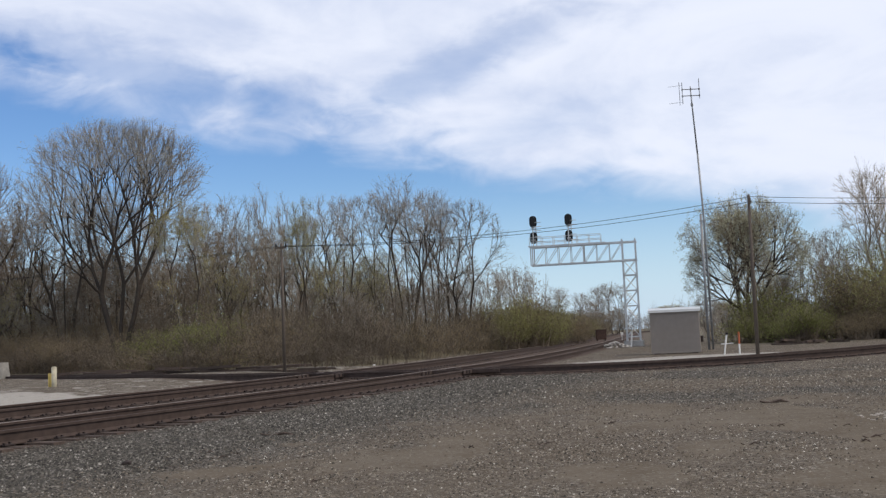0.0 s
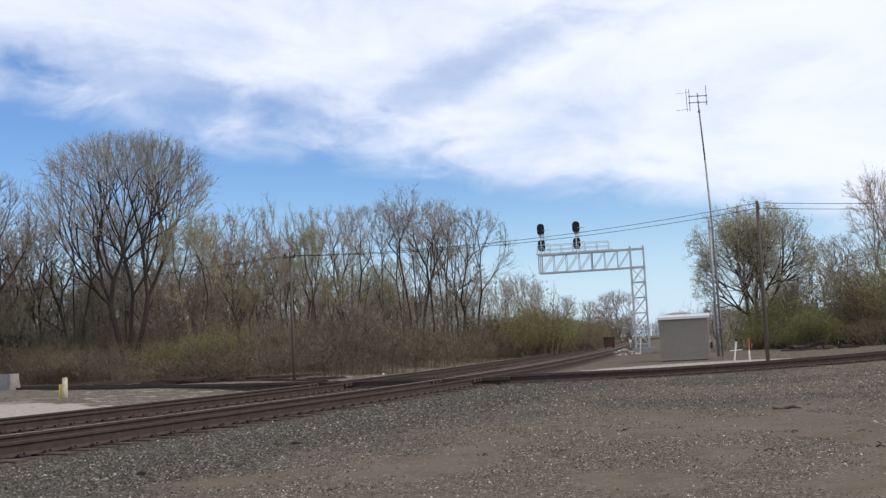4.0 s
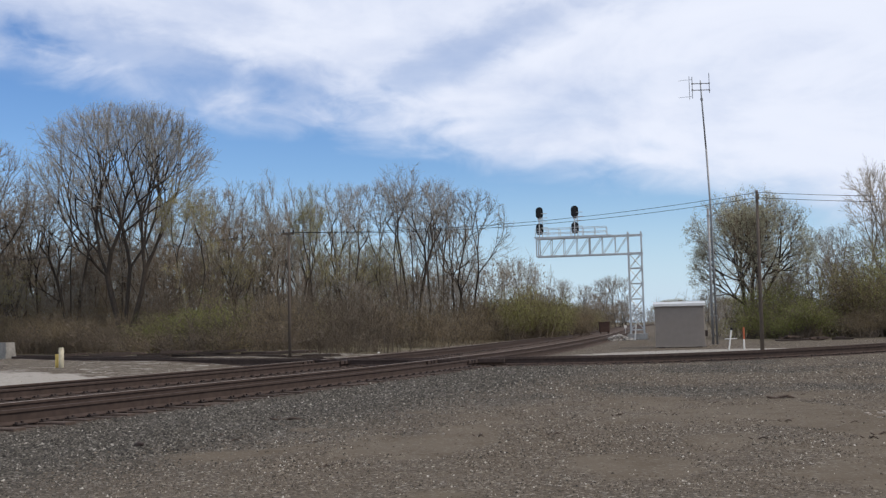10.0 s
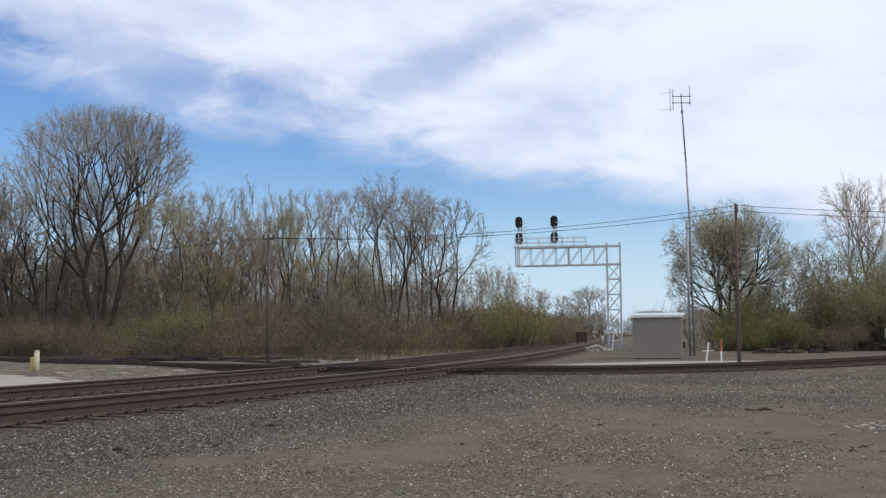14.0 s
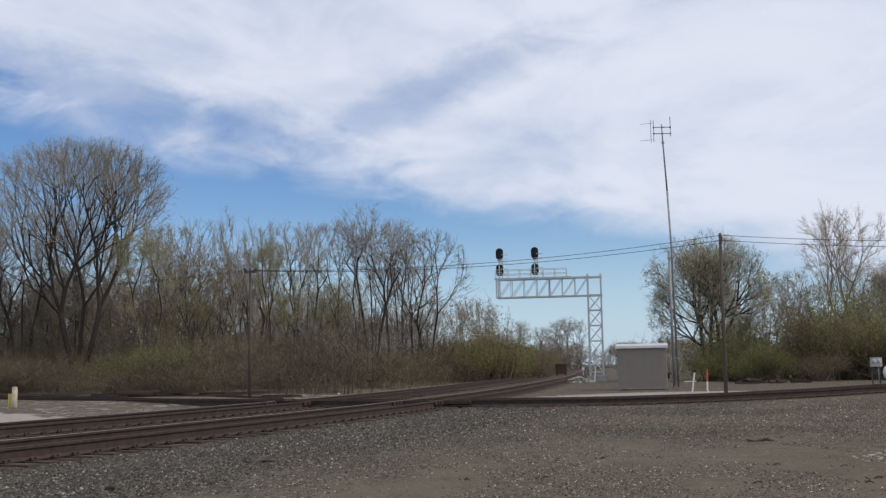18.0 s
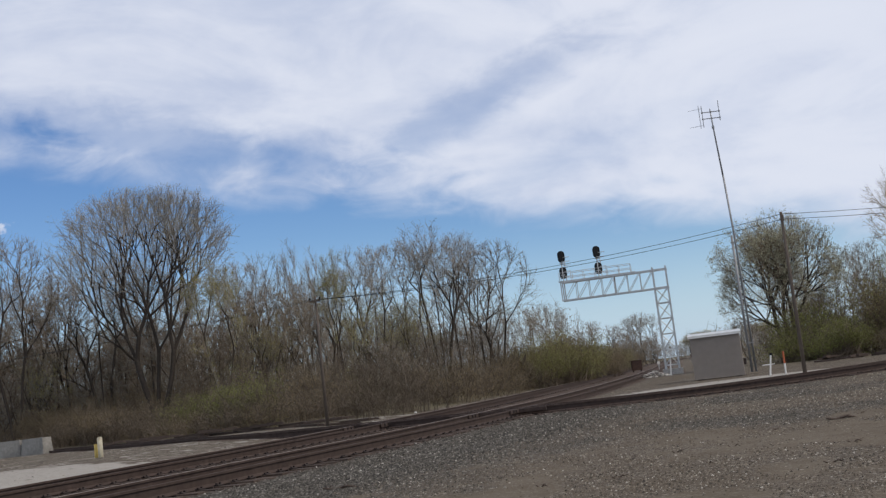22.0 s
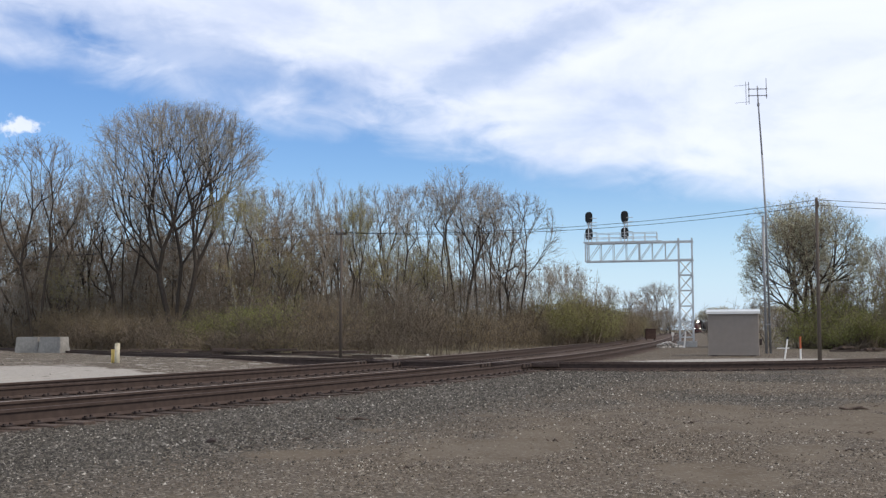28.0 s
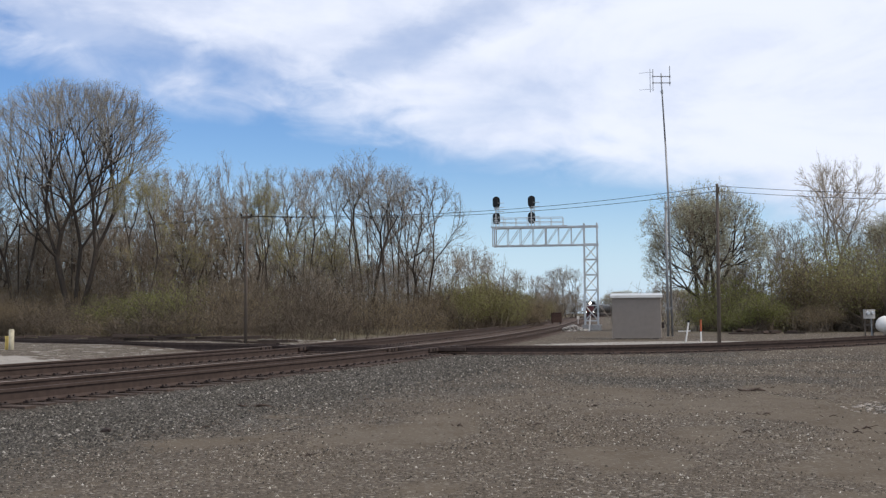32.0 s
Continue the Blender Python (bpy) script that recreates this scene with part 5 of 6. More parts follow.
# ---- signal gantry ----
def make_gantry():
    """Cantilever signal bridge; its own x runs along the arm away from the leg."""
    turn = 180 - 11.0
    g = tagged(empty("signal_gantry", 13.12, 82.6, 0.55, turn), "galvanised lattice cantilever signal bridge on a concrete footing", "signal gantry")
    W, D, TOP = 1.0, 1.1, 7.82
    for name, x, y in (("leg_post", -W / 2, -D / 2), ("leg_post", W / 2, -D / 2), ("leg_post", -W / 2, D / 2), ("leg_post", W / 2, D / 2)):
        part(name, Shape().box((x, y, TOP / 2), (0.11, 0.11, TOP)), GALV, g)
    levels = np.linspace(0.3, 6.2, 6)
    for y in (-D / 2, D / 2):
        for a, b in zip(levels, levels[1:]):
            for side in (-1, 1):
                part("lacing_bar", Shape().tube([(-side * W / 2, y + 0.012 * side, a), (side * W / 2, y + 0.012 * side, b)], 0.024, 5), GALV, g)
        for a in levels:
            part("leg_strut", Shape().box((0, y, a), (W, 0.07, 0.08)), GALV, g)
    for x in (-W / 2, W / 2):
        for a, b in zip(levels, levels[1:]):
            part("lacing_bar", Shape().tube([(x, -D / 2, a), (x, D / 2, b)], 0.03, 5), GALV, g)
            part("leg_strut", Shape().box((x, 0, a), (0.07, D, 0.07)), GALV, g)
    L, Z0, Z1 = 8.0, 6.16, 7.58
    for y in (-D / 2, D / 2):
        for z in (Z0, Z1):
            part("chord", Shape().box((L / 2 - W / 2, y, z), (L + 0.2, 0.10, 0.10)), GALV, g)
    bays = np.linspace(W / 2, L - 0.6, 8)
    for y in (-D / 2, D / 2):
        for a, b in zip(bays, bays[1:]):
            part("diagonal", Shape().tube([(a, y, Z1), (b, y, Z0)], 0.024, 5), GALV, g)
        for a in bays[1:-1]:
            part("strut", Shape().box((a, y, (Z0 + Z1) / 2), (0.045, 0.045, Z1 - Z0)), GALV, g)
        for a in (bays[0], bays[3], bays[-1], L - 0.45):
            part("upright", Shape().box((a, y, (Z0 + Z1) / 2), (0.08, 0.08, Z1 - Z0)), GALV, g)
    for a in bays:
        for z in (Z0, Z1):
            part("cross_bar", Shape().box((a, 0, z), (0.07, D - 0.11, 0.07)), GALV, g)
    part("walkway", Shape().box((L / 2 + 0.75, 0, Z1 + 0.09), (6.0, 0.75, 0.05)), GALV, g, "open steel grating walkway")
    rail = Shape()
    for y in (-D / 2, D / 2):
        for z in (0.4, 0.75):
            rail.tube([(2.1, y, Z1 + z), (L - 0.4, y, Z1 + z)], 0.022, 5)
        for x in np.linspace(2.1, L - 0.4, 7):
            rail.tube([(x, y, Z1), (x, y, Z1 + 0.75)], 0.022, 5)
    part("handrail", rail, GALV, g)
    for x in (7.28, 4.52):
        part("signal_mast", Shape().tube([(x, 0.62, Z1 - 0.1), (x, 0.62, Z1 + 1.5)], 0.045, 8).box((x, 0.45, Z1 + 0.55), (0.3, 0.5, 0.06)).box((x, 0.45, Z1 + 1.5), (0.3, 0.5, 0.06)), GALV, g)
        for z in (0.74, 2.02):
            head = Shape()
            ring = [(0.29 * math.cos(t), 0.29 * math.sin(t) + math.copysign(0.17, math.sin(t))) for t in np.linspace(0.01, 2 * math.pi + 0.01, 20, endpoint=False)]
            vs = [(x + a, 0.30 + dy, Z1 + z + b) for dy in (0.0, 0.03) for a, b in ring]
            head.add(vs, [(i, (i + 1) % 20, 20 + (i + 1) % 20, 20 + i) for i in range(20)] + [tuple(range(19, -1, -1)), tuple(range(20, 40))])
            sig = part("signal_head", head, BLACK, g, "black oval signal backboard")
            hood = Shape()
            for k in (-0.22, 0.0, 0.22):
                hood.tube([(x, 0.30, Z1 + z + k), (x, 0.02, Z1 + z + k)], 0.1, 10)
            hood.box((x, 0.4, Z1 + z), (0.26, 0.16, 0.7), chamfer=0.03)
            part("lamp_housing", hood, BLACK, sig)
        for z in (0.45, 0.85, 1.3, 1.62, 1.95):
            part("step_bar", Shape().tube([(x - 0.62, 0.34, Z1 + z), (x + 0.05, 0.34, Z1 + z)], 0.026, 5), GALV, g)
        part("conduit", Shape().tube([(x - 0.2, 0.24, Z1 + 0.1), (x - 0.2, 0.24, Z1 + 2.3)], 0.035, 6), GALV, g)
    z0 = float(ground_height([13.12], [82.6])[0])
    foot = tagged(new("concrete_footing", Shape().box((0, 0, (0.55 + z0) / 2 - 0.1), (1.5, 1.6, 0.75 - z0), chamfer=0.08).mesh("concrete_footing", CONCRETE)), "pale concrete footing under the signal gantry", "footing")
    foot.matrix_basis = pose(13.12, 82.6, 0, 0, 0, turn)


make_gantry()


# ---- signal bungalow ----
def make_bungalow():
    cx, cy, zb = 10.62, 53.6, 0.06
    b = tagged(empty("signal_bungalow", cx, cy, zb, -11.5), "grey-tan metal railway signal bungalow on low skids", "equipment hut")
    w, d, h = 2.42, 1.9, 2.12
    part("body", Shape().box((0, d / 2, 0.1 + h / 2), (w, d, h), chamfer=0.02), GREY_PAINT, b)
    for k in range(24):
        part("wall_rib", Shape().box((-w / 2 + 0.06 + k * (w - 0.12) / 23, -0.008, 0.1 + h / 2), (0.035, 0.02, h - 0.1)), GREY_PAINT, b)
    roof = Shape()
    e = h + 0.12
    roof.add([(-w / 2 - 0.07, -0.1, e), (w / 2 + 0.07, -0.1, e), (w / 2 + 0.07, d / 2, e + 0.13), (-w / 2 - 0.07, d / 2, e + 0.13),
              (w / 2 + 0.07, d + 0.1, e), (-w / 2 - 0.07, d + 0.1, e)],
             [(0, 1, 2, 3), (3, 2, 4, 5), (0, 3, 5), (1, 4, 2), (0, 5, 4, 1)])
    part("roof", roof, GALV, b, "pale grey metal roof")
    part("roof_edge", Shape().box((0, -0.115, e - 0.05), (w + 0.14, 0.03, 0.12)), WHITE_PAINT, b, "white fascia")
    part("sill", Shape().box((0, -0.02, 0.13), (w + 0.02, 0.05, 0.06)), GREY_PAINT, b)
    for x in (-w / 2 + 0.3, w / 2 - 0.3):
        part("skid", Shape().box((x, d / 2 - 0.1, 0.02), (0.3, d + 0.2, 0.18)), SPIKE, b)
    part("conduit_box", Shape().box((w / 2 + 0.07, 0.4, 0.75), (0.14, 0.3, 0.3), chamfer=0.02), SPIKE, b)


make_bungalow()


# ---- poles and wires ----
def make_pole(x, y, z0, top, lean, label, crossarm=False, thick=1.0):
    p = tagged(empty("utility_pole", x, y, z0), label, "utility pole", "line poles")
    h = top - z0
    part("shaft", Shape().tube([(0, 0, -0.3), (lean * 0.5, 0, h * 0.5), (lean, 0, h)], [0.105 * thick, 0.09 * thick, 0.075 * thick], 10), POLE_WOOD, p, smooth_faces=True)
    if crossarm:
        part("crossarm", Shape().box((lean, -0.1, h - 0.22), (0.5, 0.08, 0.08)), POLE_WOOD, p)
        for k in (-0.22, 0.22):
            part("insulator", Shape().tube([(lean + k, -0.1, h - 0.17), (lean + k, -0.1, h - 0.05)], 0.035, 8), BLACK, p)
    else:
        part("bracket", Shape().box((lean, -0.1, h - 0.28), (0.1, 0.1, 0.26)), POLE_WOOD, p)
    return p


make_pole(-7.86, 47.5, 0.2, 5.95, 0.02, "slim weathered wooden line pole with a short crossarm", True, 0.72)
make_pole(12.28, 44.9, 0.15, 6.85, 0.05, "dark wooden utility pole beside the crossing track", thick=0.78)


def make_wire(a, b, sag, name="overhead_wire", r=0.011):
    pts = []
    for i in range(25):
        t = i / 24
        p = Vector(a).lerp(Vector(b), t)
        p.z -= sag * 4 * t * (1 - t)
        pts.append(p)
    tagged(new(name, Shape().tube(pts, r, 5).mesh(name, WIRE)), "thin black overhead line strung between the poles", "wire", "overhead wires")


for k, (dz, dx) in enumerate(((0.0, -0.2), (-0.02, 0.24))):
    make_wire((-7.86 + dx, 47.4, 5.8 + dz), (12.33, 44.8, 6.75 - 0.22 * k), 0.45)
    make_wire((12.33, 44.8, 6.75 - 0.22 * k), (40, 38, 7.1 - 0.3 * k), 0.85)
    make_wire((-60, 64, 6.2 + dz), (-7.86 + dx, 47.4, 5.8 + dz), 0.9, r=0.008)


def make_mast():
    x, y = 13.8, 60.0
    m = tagged(empty("radio_mast", x, y, 0.1), "thin grey radio mast with dipole antennas clamped to a steel pole", "radio mast")
    part("lower_pole", Shape().tube([(-0.1, 0, -0.2), (-0.1, 0, 7.55)], 0.07, 10).tube([(-0.1, 0, 7.55), (-0.1, 0, 7.62)], [0.07, 0.03], 10), STEEL, m, smooth_faces=True)
    part("mast_tube", Shape().tube([(0.13, -0.02, -0.2), (0.05, -0.02, 7.6), (-0.06, 0, 11.0)], [0.058, 0.056, 0.052], 8), STEEL, m, smooth_faces=True)
    part("mast_tip", Shape().tube([(-0.06, 0, 10.9), (-0.20, 0, 13.9), (-0.235, 0, 14.9)], [0.046, 0.040, 0.03], 8), STEEL, m, smooth_faces=True)
    for z, x2 in ((1.6, 0.12), (4.2, 0.09), (7.2, 0.06)):
        part("clamp", Shape().box((x2 / 2 - 0.05, 0, z), (0.34, 0.2, 0.07)), STEEL, m)
    part("collar", Shape().tube([(-0.195, 0, 13.75), (-0.203, 0, 13.9)], 0.07, 8), STEEL, m)
    t, mid = 14.35, -0.22
    for z in (t, t + 0.37):
        part("antenna_arm", Shape().tube([(mid - 0.5, 0, z), (mid + 0.5, 0, z)], 0.026, 6), STEEL, m)
        for x in (-0.48, 0.0, 0.48):
            part("clamp", Shape().box((mid + x, 0, z), (0.08, 0.08, 0.09)), STEEL, m)
    for dx, lo, hi in ((-0.48, -0.47, 0.78), (0.48, -0.18, 0.98)):
        part("dipole", Shape().tube([(mid + dx, 0, t + lo), (mid + dx, 0, t + hi)], 0.02, 6), STEEL, m)
    for z in (-0.35, 0.62):
        part("antenna_arm", Shape().tube([(mid - 1.2, 0.3, t + z), (mid - 0.48, 0, t + z)], 0.011, 6), GALV, m)
    part("dipole", Shape().tube([(mid - 0.62, 0.1, t - 0.5), (mid - 0.62, 0.1, t + 0.82)], 0.016, 6), STEEL, m)


make_mast()


# ---- posts, barriers, tank ----
def make_posts():
    p = tagged(empty("marker_post", 11.62, 47.7, 0.1), "leaning white plastic cable marker post", "marker post")
    part("shaft", Shape().tube([(-0.06, 0, -0.1), (0.1, 0, 0.93)], 0.036, 8), WHITE_PAINT, p)
    part("cap", Shape().tube([(0.1, 0, 0.9), (0.115, 0, 1.0)], 0.055, 8), BLACK, p)
    p = tagged(empty("marker_post", 12.05, 46.9, 0.1), "white marker post with an orange top", "marker post")
    part("shaft", Shape().tube([(0, 0, -0.1), (0, 0, 0.55)], 0.036, 8), WHITE_PAINT, p)
    part("sleeve", Shape().tube([(0, 0, 0.5), (0, 0, 1.02)], 0.04, 8), ORANGE, p, "orange plastic sleeve")
    p = tagged(empty("marker_post", 12.25, 78.6, 0.15), "leaning white marker post by the gantry footing", "marker post")
    part("shaft", Shape().tube([(0, 0, -0.1), (0.12, 0, 1.1)], 0.055, 8), WHITE_PAINT, p)
    p = tagged(empty("marker_post", 16.5, 112, 0.0), "small white marker plate on a short post beside the far track", "marker post")
    part("shaft", Shape().tube([(0, 0, -0.1), (0, 0, 0.8)], 0.04, 6), GALV, p)
    part("plate", Shape().box((0, -0.05, 0.98), (0.26, 0.03, 0.3)), WHITE_PAINT, p, "white plate")
    z = float(ground_height([17.6], [72])[0])
    tagged(new("pipe", Shape().tube([(17.2, 72, z + 0.03), (18.0, 71.9, z + 0.05)], 0.035, 8).mesh("pipe", WHITE_PAINT)), "short length of white plastic pipe lying on the gravel", "pipe")
    b = tagged(empty("bollard", -14.2, 37.3, 0.15), "cream painted steel bollard beside the access road", "bollard")
    part("post", Shape().tube([(0, 0, -0.2), (0, 0, 0.84)], 0.09, 12).tube([(0, 0, 0.84), (0, 0, 0.865)], [0.09, 0.06], 12), CREAM, b, smooth_faces=True)
    b = tagged(empty("bollard", -14.42, 37.5, 0.15), "short yellow plastic bollard beside a cream one", "bollard")
    part("post", Shape().tube([(0, 0, -0.2), (0, 0, 0.63)], 0.07, 12), YELLOW, b, smooth_faces=True)


make_posts()


def make_barriers():
    for x, y, turn, length in ((-25.75, 55.7, -14, 1.46), (-24.15, 55.0, -28, 1.72)):
        s = Shape()
        s.box((0, 0, 0.15), (length, 0.66, 0.3), chamfer=0.03)
        s.box((0, 0, 0.58), (length, 0.6, 0.56), chamfer=0.03, taper=0.93)
        b = tagged(new("concrete_barrier", s.mesh("concrete_barrier", BLOCK)), "weathered grey concrete block barrier beside the track", "barrier", "concrete barriers")
        b.matrix_basis = pose(x, y, float(ground_height([x], [y])[0]) - 0.02, 0, 0, turn)


make_barriers()


def make_tank():
    t = tagged(empty("propane_tank", 19.68, 46.5, 0.33, 20), "white propane tank on low saddles", "tank")
    ring = [(0.0, 0.02), (0.06, 0.22), (0.16, 0.36), (0.32, 0.46), (0.5, 0.5), (2.6, 0.5), (2.78, 0.46), (2.94, 0.36), (3.04, 0.22), (3.1, 0.02)]
    part("shell", Shape().tube([(x, 0, 0.52) for x, _ in ring], [r * 0.8 for _, r in ring], 20), WHITE_PAINT, t, smooth_faces=True)
    for x in (0.7, 2.4):
        part("saddle", Shape().box((x, 0, -0.06), (0.2, 0.6, 0.44)), CONCRETE, t)
    c = tagged(empty("meter_cabinet", 19.52, 46.95, 0.1), "small pale meter cabinet with two meters on dark posts", "cabinet")
    part("housing", Shape().box((0, 0, 1.22), (0.46, 0.2, 0.4), chamfer=0.02), CONCRETE, c)
    for x in (-0.11, 0.11):
        part("meter", Shape().tube([(x, -0.1, 1.27), (x, -0.19, 1.27)], [0.085, 0.07], 12), GALV, c, "round glass-fronted meter")
    part("conduit", Shape().tube([(0.1, 0.02, -0.1), (0.1, 0.02, 1.05)], 0.03, 8), STEEL, c)
    for x in (-0.17, 0.17):
        part("post", Shape().tube([(x, 0.06, -0.2), (x, 0.06, 1.4)], 0.035, 6), POLE_WOOD, c)
    part("crossbar", Shape().box((0, 0.06, 0.75), (0.44, 0.05, 0.09)), POLE_WOOD, c)
    r = tagged(empty("relay_cabinet", 17.75, 139, 0.0), "rust-brown trackside cabinet on short legs", "cabinet")
    part("housing", Shape().box((0, 0, 0.85), (1.3, 0.9, 1.2), chamfer=0.04), RUSTY_BOX, r)
    part("lid", Shape().box((0, 0, 1.49), (1.42, 1.0, 0.09)), RUSTY_BOX, r)
    for x in (-0.5, 0.5):
        part("leg", Shape().box((x, 0, 0.1), (0.12, 0.7, 0.5)), SPIKE, r)


make_tank()


# ---- loose things on the ground ----
def make_debris():
    rng = random.Random(8)

    def rock(x, y, size, mat, name, label, flat=0.6, group="", lift=0.0, long=1.0):
        bm = bmesh.new()
        bmesh.ops.create_icosphere(bm, subdivisions=1, radius=1.0)
        for v in bm.verts:
            v.co *= rng.uniform(0.75, 1.2)
            v.co = Vector((v.co.x * size * long, v.co.y * size * rng.uniform(0.8, 1.0), v.co.z * size * flat))
        me = bpy.data.meshes.new(name)
        bm.to_mesh(me)
        bm.free()
        me.materials.append(mat)
        ob = tagged(new(name, me), label, "rock" if "rock" in name else "debris", group)
        ob.matrix_basis = pose(x, y, float(ground_height([x], [y])[0]) + size * flat * 0.45 + lift, 0, 0, rng.uniform(0, 360))
        return ob

    rock(-4.23, 13.82, 0.085, SPIKE, "rock", "dark lump of clinker lying on the gravel")
    for k in range(110):
        a, d = rng.uniform(0, 6.28), rng.random() ** 0.7
        rock(11.2 + math.cos(a) * d * 1.1, 79.2 + math.sin(a) * d * 1.6, rng.uniform(0.05, 0.15), RIPRAP, "rock", "pale broken riprap rock piled by the gantry footing", 0.6, "riprap rocks", 0.42 * (1 - d) if k > 20 else 0.0)
    for k in range(190):
        a, d = rng.uniform(0, 6.28), rng.random() ** 0.6
        rock(7.0 + math.cos(a) * d * 1.1, 15.9 + math.sin(a) * d * 1.4, rng.uniform(0.012, 0.04), STONE_PALE, "rock", "pale broken limestone rock on the dirt lot", 0.4, "limestone rocks", 0.0, rng.uniform(1.0, 2.2))

    def stick(x, y, length, r, turn, label):
        z = float(ground_height([x], [y])[0]) + r * 0.6
        c, s = math.cos(radians(turn)), math.sin(radians(turn))
        pts = [(x + c * t * length, y + s * t * length, z + 0.02 * math.sin(t * 9)) for t in np.linspace(-0.5, 0.5, 7)]
        ob = Shape().tube(pts, [r * q for q in (0.5, 0.8, 1, 1, 0.9, 0.7, 0.35)], 6)
        ob.tube([pts[3], (pts[3][0] + 0.12 * s + 0.1, pts[3][1] - 0.12 * c, pts[3][2] + 0.05)], [r * 0.5, r * 0.2], 5)
        tagged(new("stick", ob.mesh("stick", TIE)), label, "stick", "fallen sticks")

    stick(-2.88, 17.24, 0.62, 0.022, -12, "dark weathered stick lying on the gravel")
    stick(5.74, 19.8, 0.55, 0.03, 8, "short dark broken branch on the lot")
    stick(5.1, 13.4, 0.3, 0.012, 20, "thin dry twig on the lot")
    stick(6.4, 13.2, 0.35, 0.012, -15, "thin dry twig on the dirt")
    for k in range(26):
        stick(rng.uniform(-4, 7), rng.uniform(10.5, 22), rng.uniform(0.1, 0.32), rng.uniform(0.005, 0.011), rng.uniform(-60, 60), "thin dry twig lying on the gravel lot")
    rock(-4.6, 55.6, 0.08, WHITE_PAINT, "litter", "scrap of white litter at the foot of the brush", 0.7)

    def old_tie(x, y, turn, length, dz=0.0, pitch=0.0):
        cut = length * rng.uniform(0.55, 0.8)
        s = Shape().box((cut / 2 - length / 2, 0, 0.06), (cut, rng.uniform(0.17, 0.23), 0.12), chamfer=0.02)
        # split, rotted end
        for side in (-1, 0, 1):
            run = (length - cut) * rng.uniform(0.35, 1.0) + 0.05
            s.box((cut - length / 2 + run / 2 - 0.03, side * 0.06, 0.06 + rng.uniform(-0.02, 0.02)), (run, 0.055, rng.uniform(0.05, 0.1)), chamfer=0.012, taper=0.7)
        ob = tagged(new("old_tie", s.mesh("old_tie", TIE)), "discarded dark timber sleeper lying in a row", "timber", "discarded sleepers")
        ob.matrix_basis = pose(x, y, float(ground_height([x], [y])[0]) + dz - 0.02, rng.uniform(-3, 3), pitch, turn)

    for k in range(18):
        old_tie(-17.8 + k * 0.66 + rng.uniform(-0.3, 0.3), 51.0 - k * 0.2 + rng.uniform(-0.4, 0.4), -16 + rng.uniform(-9, 9), rng.uniform(1.7, 2.6), (0.0, 0.11, 0.0, 0.2)[k % 4], rng.uniform(-2, 2))
    for k in range(14):
        level = k // 6
        old_tie(19.3 + (k % 6) * 0.62 + rng.uniform(-0.3, 0.3), 65.5 + rng.uniform(-0.8, 0.8), rng.uniform(-50, 50), rng.uniform(0.8, 1.9) - 0.25 * level, 0.1 * level, rng.uniform(-5, 5) * level)
    old_tie(-19.3, 51.7, 4, 1.7)
    old_tie(-19.0, 51.6, -4, 1.9, 0.16, -4)


make_debris()


# ---- train ----
LAMP = bpy.data.materials.new("lamp_glow")
LAMP.use_nodes = True
LAMP.node_tree.nodes["Principled BSDF"].inputs["Emission Color"].default_value = (1.0, 0.93, 0.8, 1)
LAMP.node_tree.nodes["Principled BSDF"].inputs["Emission Strength"].default_value = 12.0


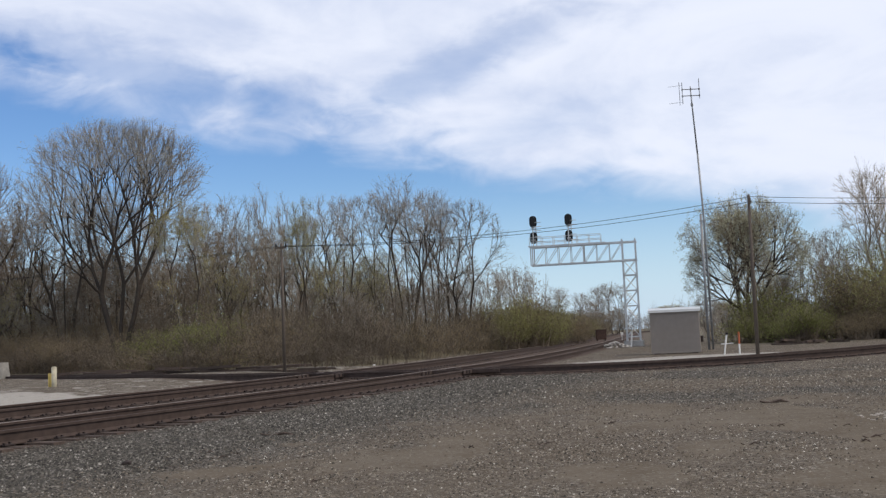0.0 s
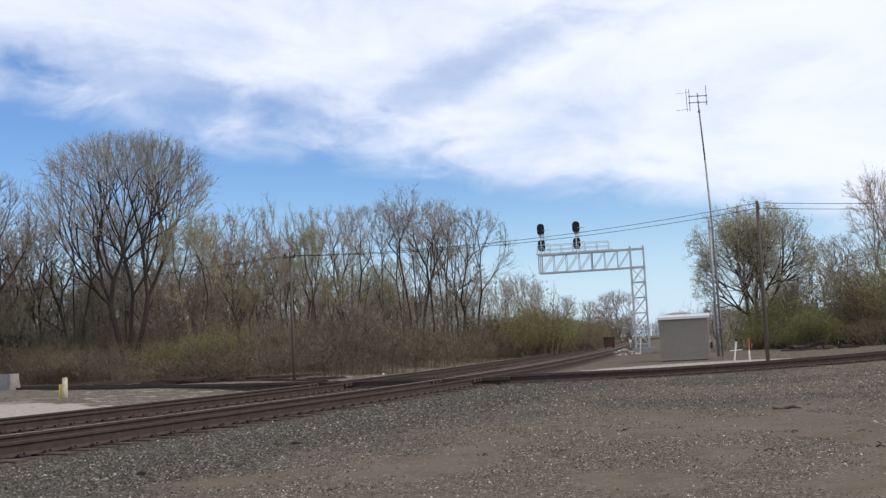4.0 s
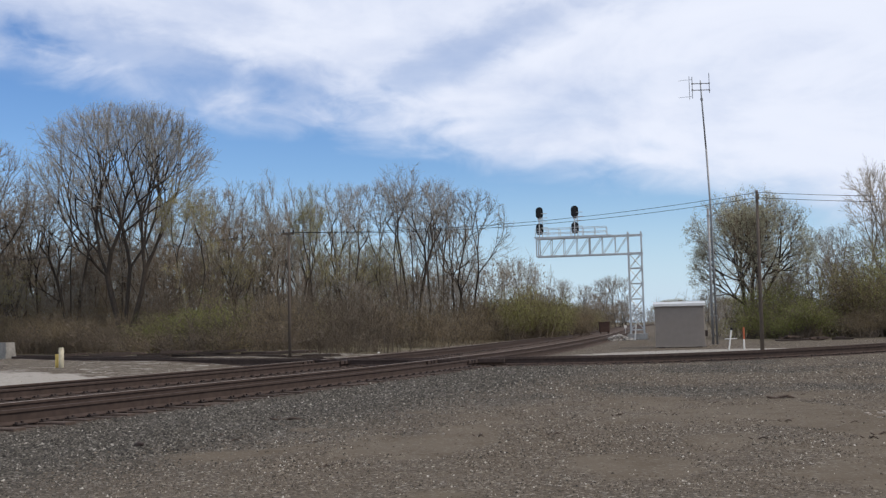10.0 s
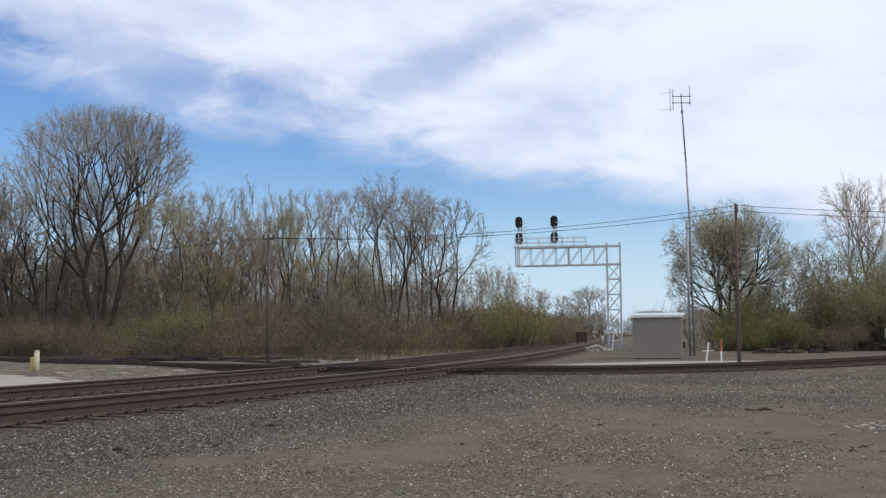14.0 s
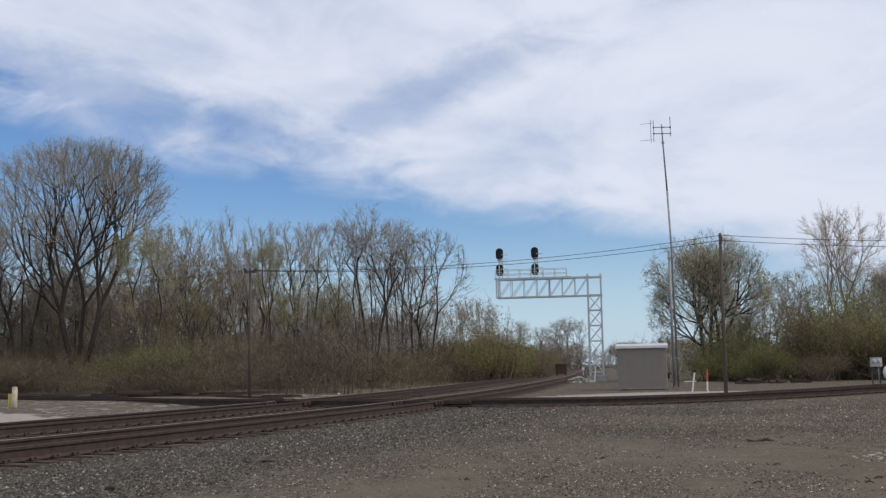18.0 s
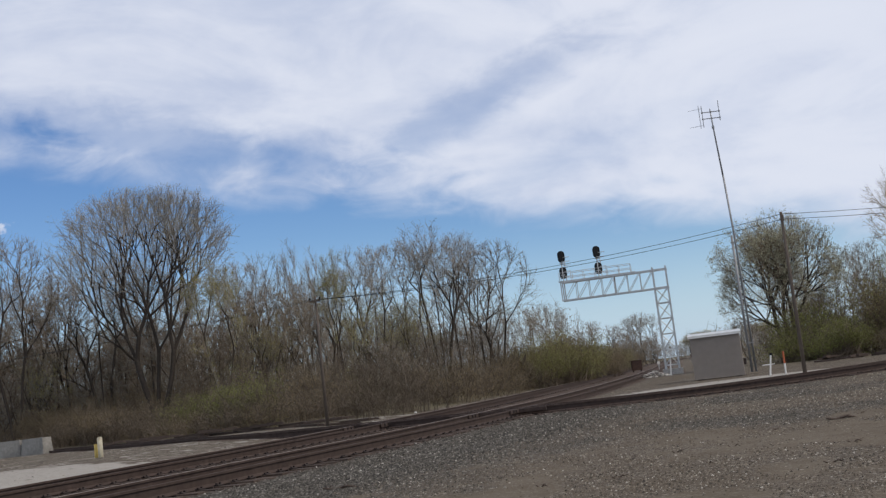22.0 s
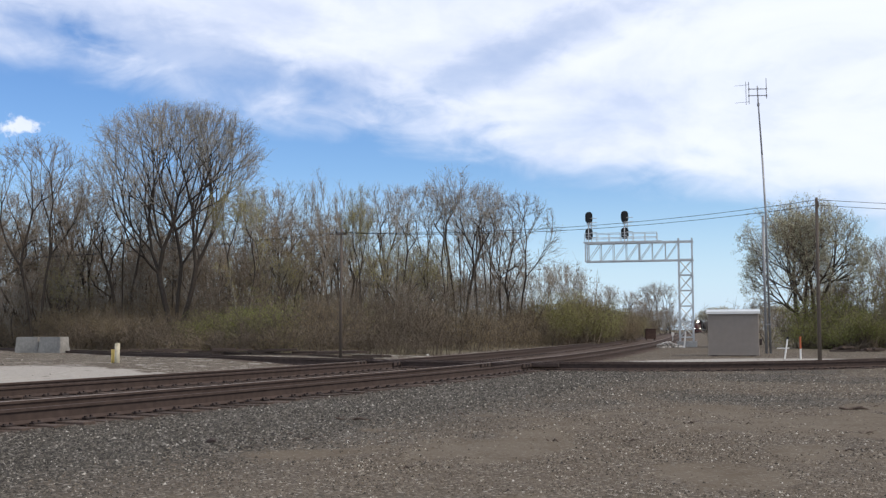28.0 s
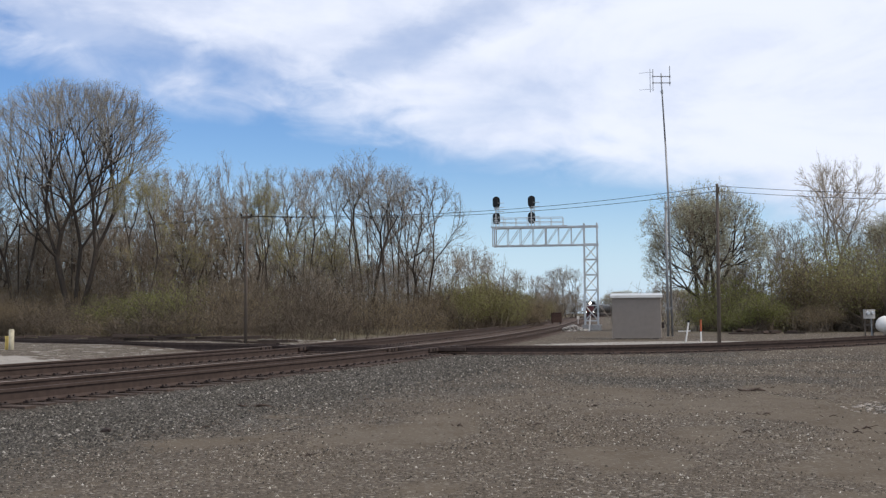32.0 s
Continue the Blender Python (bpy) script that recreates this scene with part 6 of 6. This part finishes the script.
def make_train():
    """A locomotive with tank wagons behind it; the nose points along -y at its own zero."""
    loco = tagged(empty("locomotive"), "dark diesel locomotive with a red nose and lit headlights", "locomotive")
    part("hood", Shape().box((0, 11.5, 2.75), (1.9, 12.5, 2.6), chamfer=0.15), BLACK, loco)
    part("cab", Shape().box((0, 3.9, 2.95), (3.0, 2.6, 3.1), chamfer=0.2), BLACK, loco)
    part("nose", Shape().box((0, 1.6, 2.3), (2.0, 2.2, 1.8), chamfer=0.25), LOCO_RED, loco, "red low nose")
    part("frame", Shape().box((0, 9.0, 1.25), (3.0, 18, 0.5)), BLACK, loco)
    part("pilot", Shape().box((0, 0.3, 0.75), (2.9, 0.25, 0.9)), LOCO_RED, loco)
    for y in (4.0, 14.0):
        part("bogie", Shape().box((0, y, 0.55), (2.4, 4.2, 0.9)), SPIKE, loco)
    part("headlight", Shape().tube([(0, 2.55, 4.0), (0, 2.4, 4.0)], 0.32, 12), LAMP, loco, "bright headlight")
    for x in (-0.9, 0.9):
        part("ditch_light", Shape().tube([(x, 0.2, 1.45), (x, 0.08, 1.45)], 0.2, 10), LAMP, loco, "bright ditch light")
    part("windscreen", Shape().box((0, 2.58, 3.75), (2.2, 0.06, 0.5)), SPIKE, loco)
    wagons = []
    for _ in range(11):
        w = tagged(empty("tank_wagon"), "black railway tank wagon", "wagon", "wagons of the train")
        prof = [(0.4, 0.2), (0.55, 1.0), (1.0, 1.45), (14.0, 1.45), (14.45, 1.0), (14.6, 0.2)]
        part("tank", Shape().tube([(0, y, 2.75) for y, _ in prof], [r for _, r in prof], 16), BLACK, w, smooth_faces=True)
        part("underframe", Shape().box((0, 7.5, 1.15), (2.6, 15, 0.35)), SPIKE, w)
        part("dome", Shape().box((0, 7.5, 4.3), (0.9, 1.2, 0.35), chamfer=0.1), GALV, w)
        for y in (2.0, 13.0):
            part("bogie", Shape().box((0, y, 0.55), (2.3, 2.4, 0.85)), SPIKE, w)
        wagons.append(w)
    return loco, wagons


LOCO, WAGONS = make_train()
NEAR_TRACK = offset(smooth(MAIN + [(148.0, 700), (178.0, 800), (210.0, 900)], 1.0), 0.72)
ARC = np.r_[0, np.cumsum(np.linalg.norm(np.diff(NEAR_TRACK, axis=0), axis=1))]
ARC_AT = lambda y: float(np.interp(y, NEAR_TRACK[:, 1], ARC))


def on_track(s):
    """Pose of a vehicle whose front stands s metres along the near track, facing back along it."""
    x, y = np.interp(s, ARC, NEAR_TRACK[:, 0]), np.interp(s, ARC, NEAR_TRACK[:, 1])
    x2, y2 = np.interp(s + 14, ARC, NEAR_TRACK[:, 0]), np.interp(s + 14, ARC, NEAR_TRACK[:, 1])
    return pose(float(x), float(y), RAIL_Z - 0.1, 0, 0, math.degrees(math.atan2(-(x2 - x), y2 - y)))


def motions():
    """The train rolls slowly towards the crossing."""
    front = [(0.0, 640.0), (8, 575.0), (16, 515.0), (20, 482.0), (23, 457.0), (25.5, 431.0), (28, 398.0), (30, 350.0), (32, 299.0)]
    for k, thing in enumerate((LOCO, *WAGONS)):
        behind = 0 if k == 0 else 19.5 + (k - 1) * 15.6
        walk(thing, [(t, on_track(ARC_AT(y) + behind)) for t, y in front])


motions()
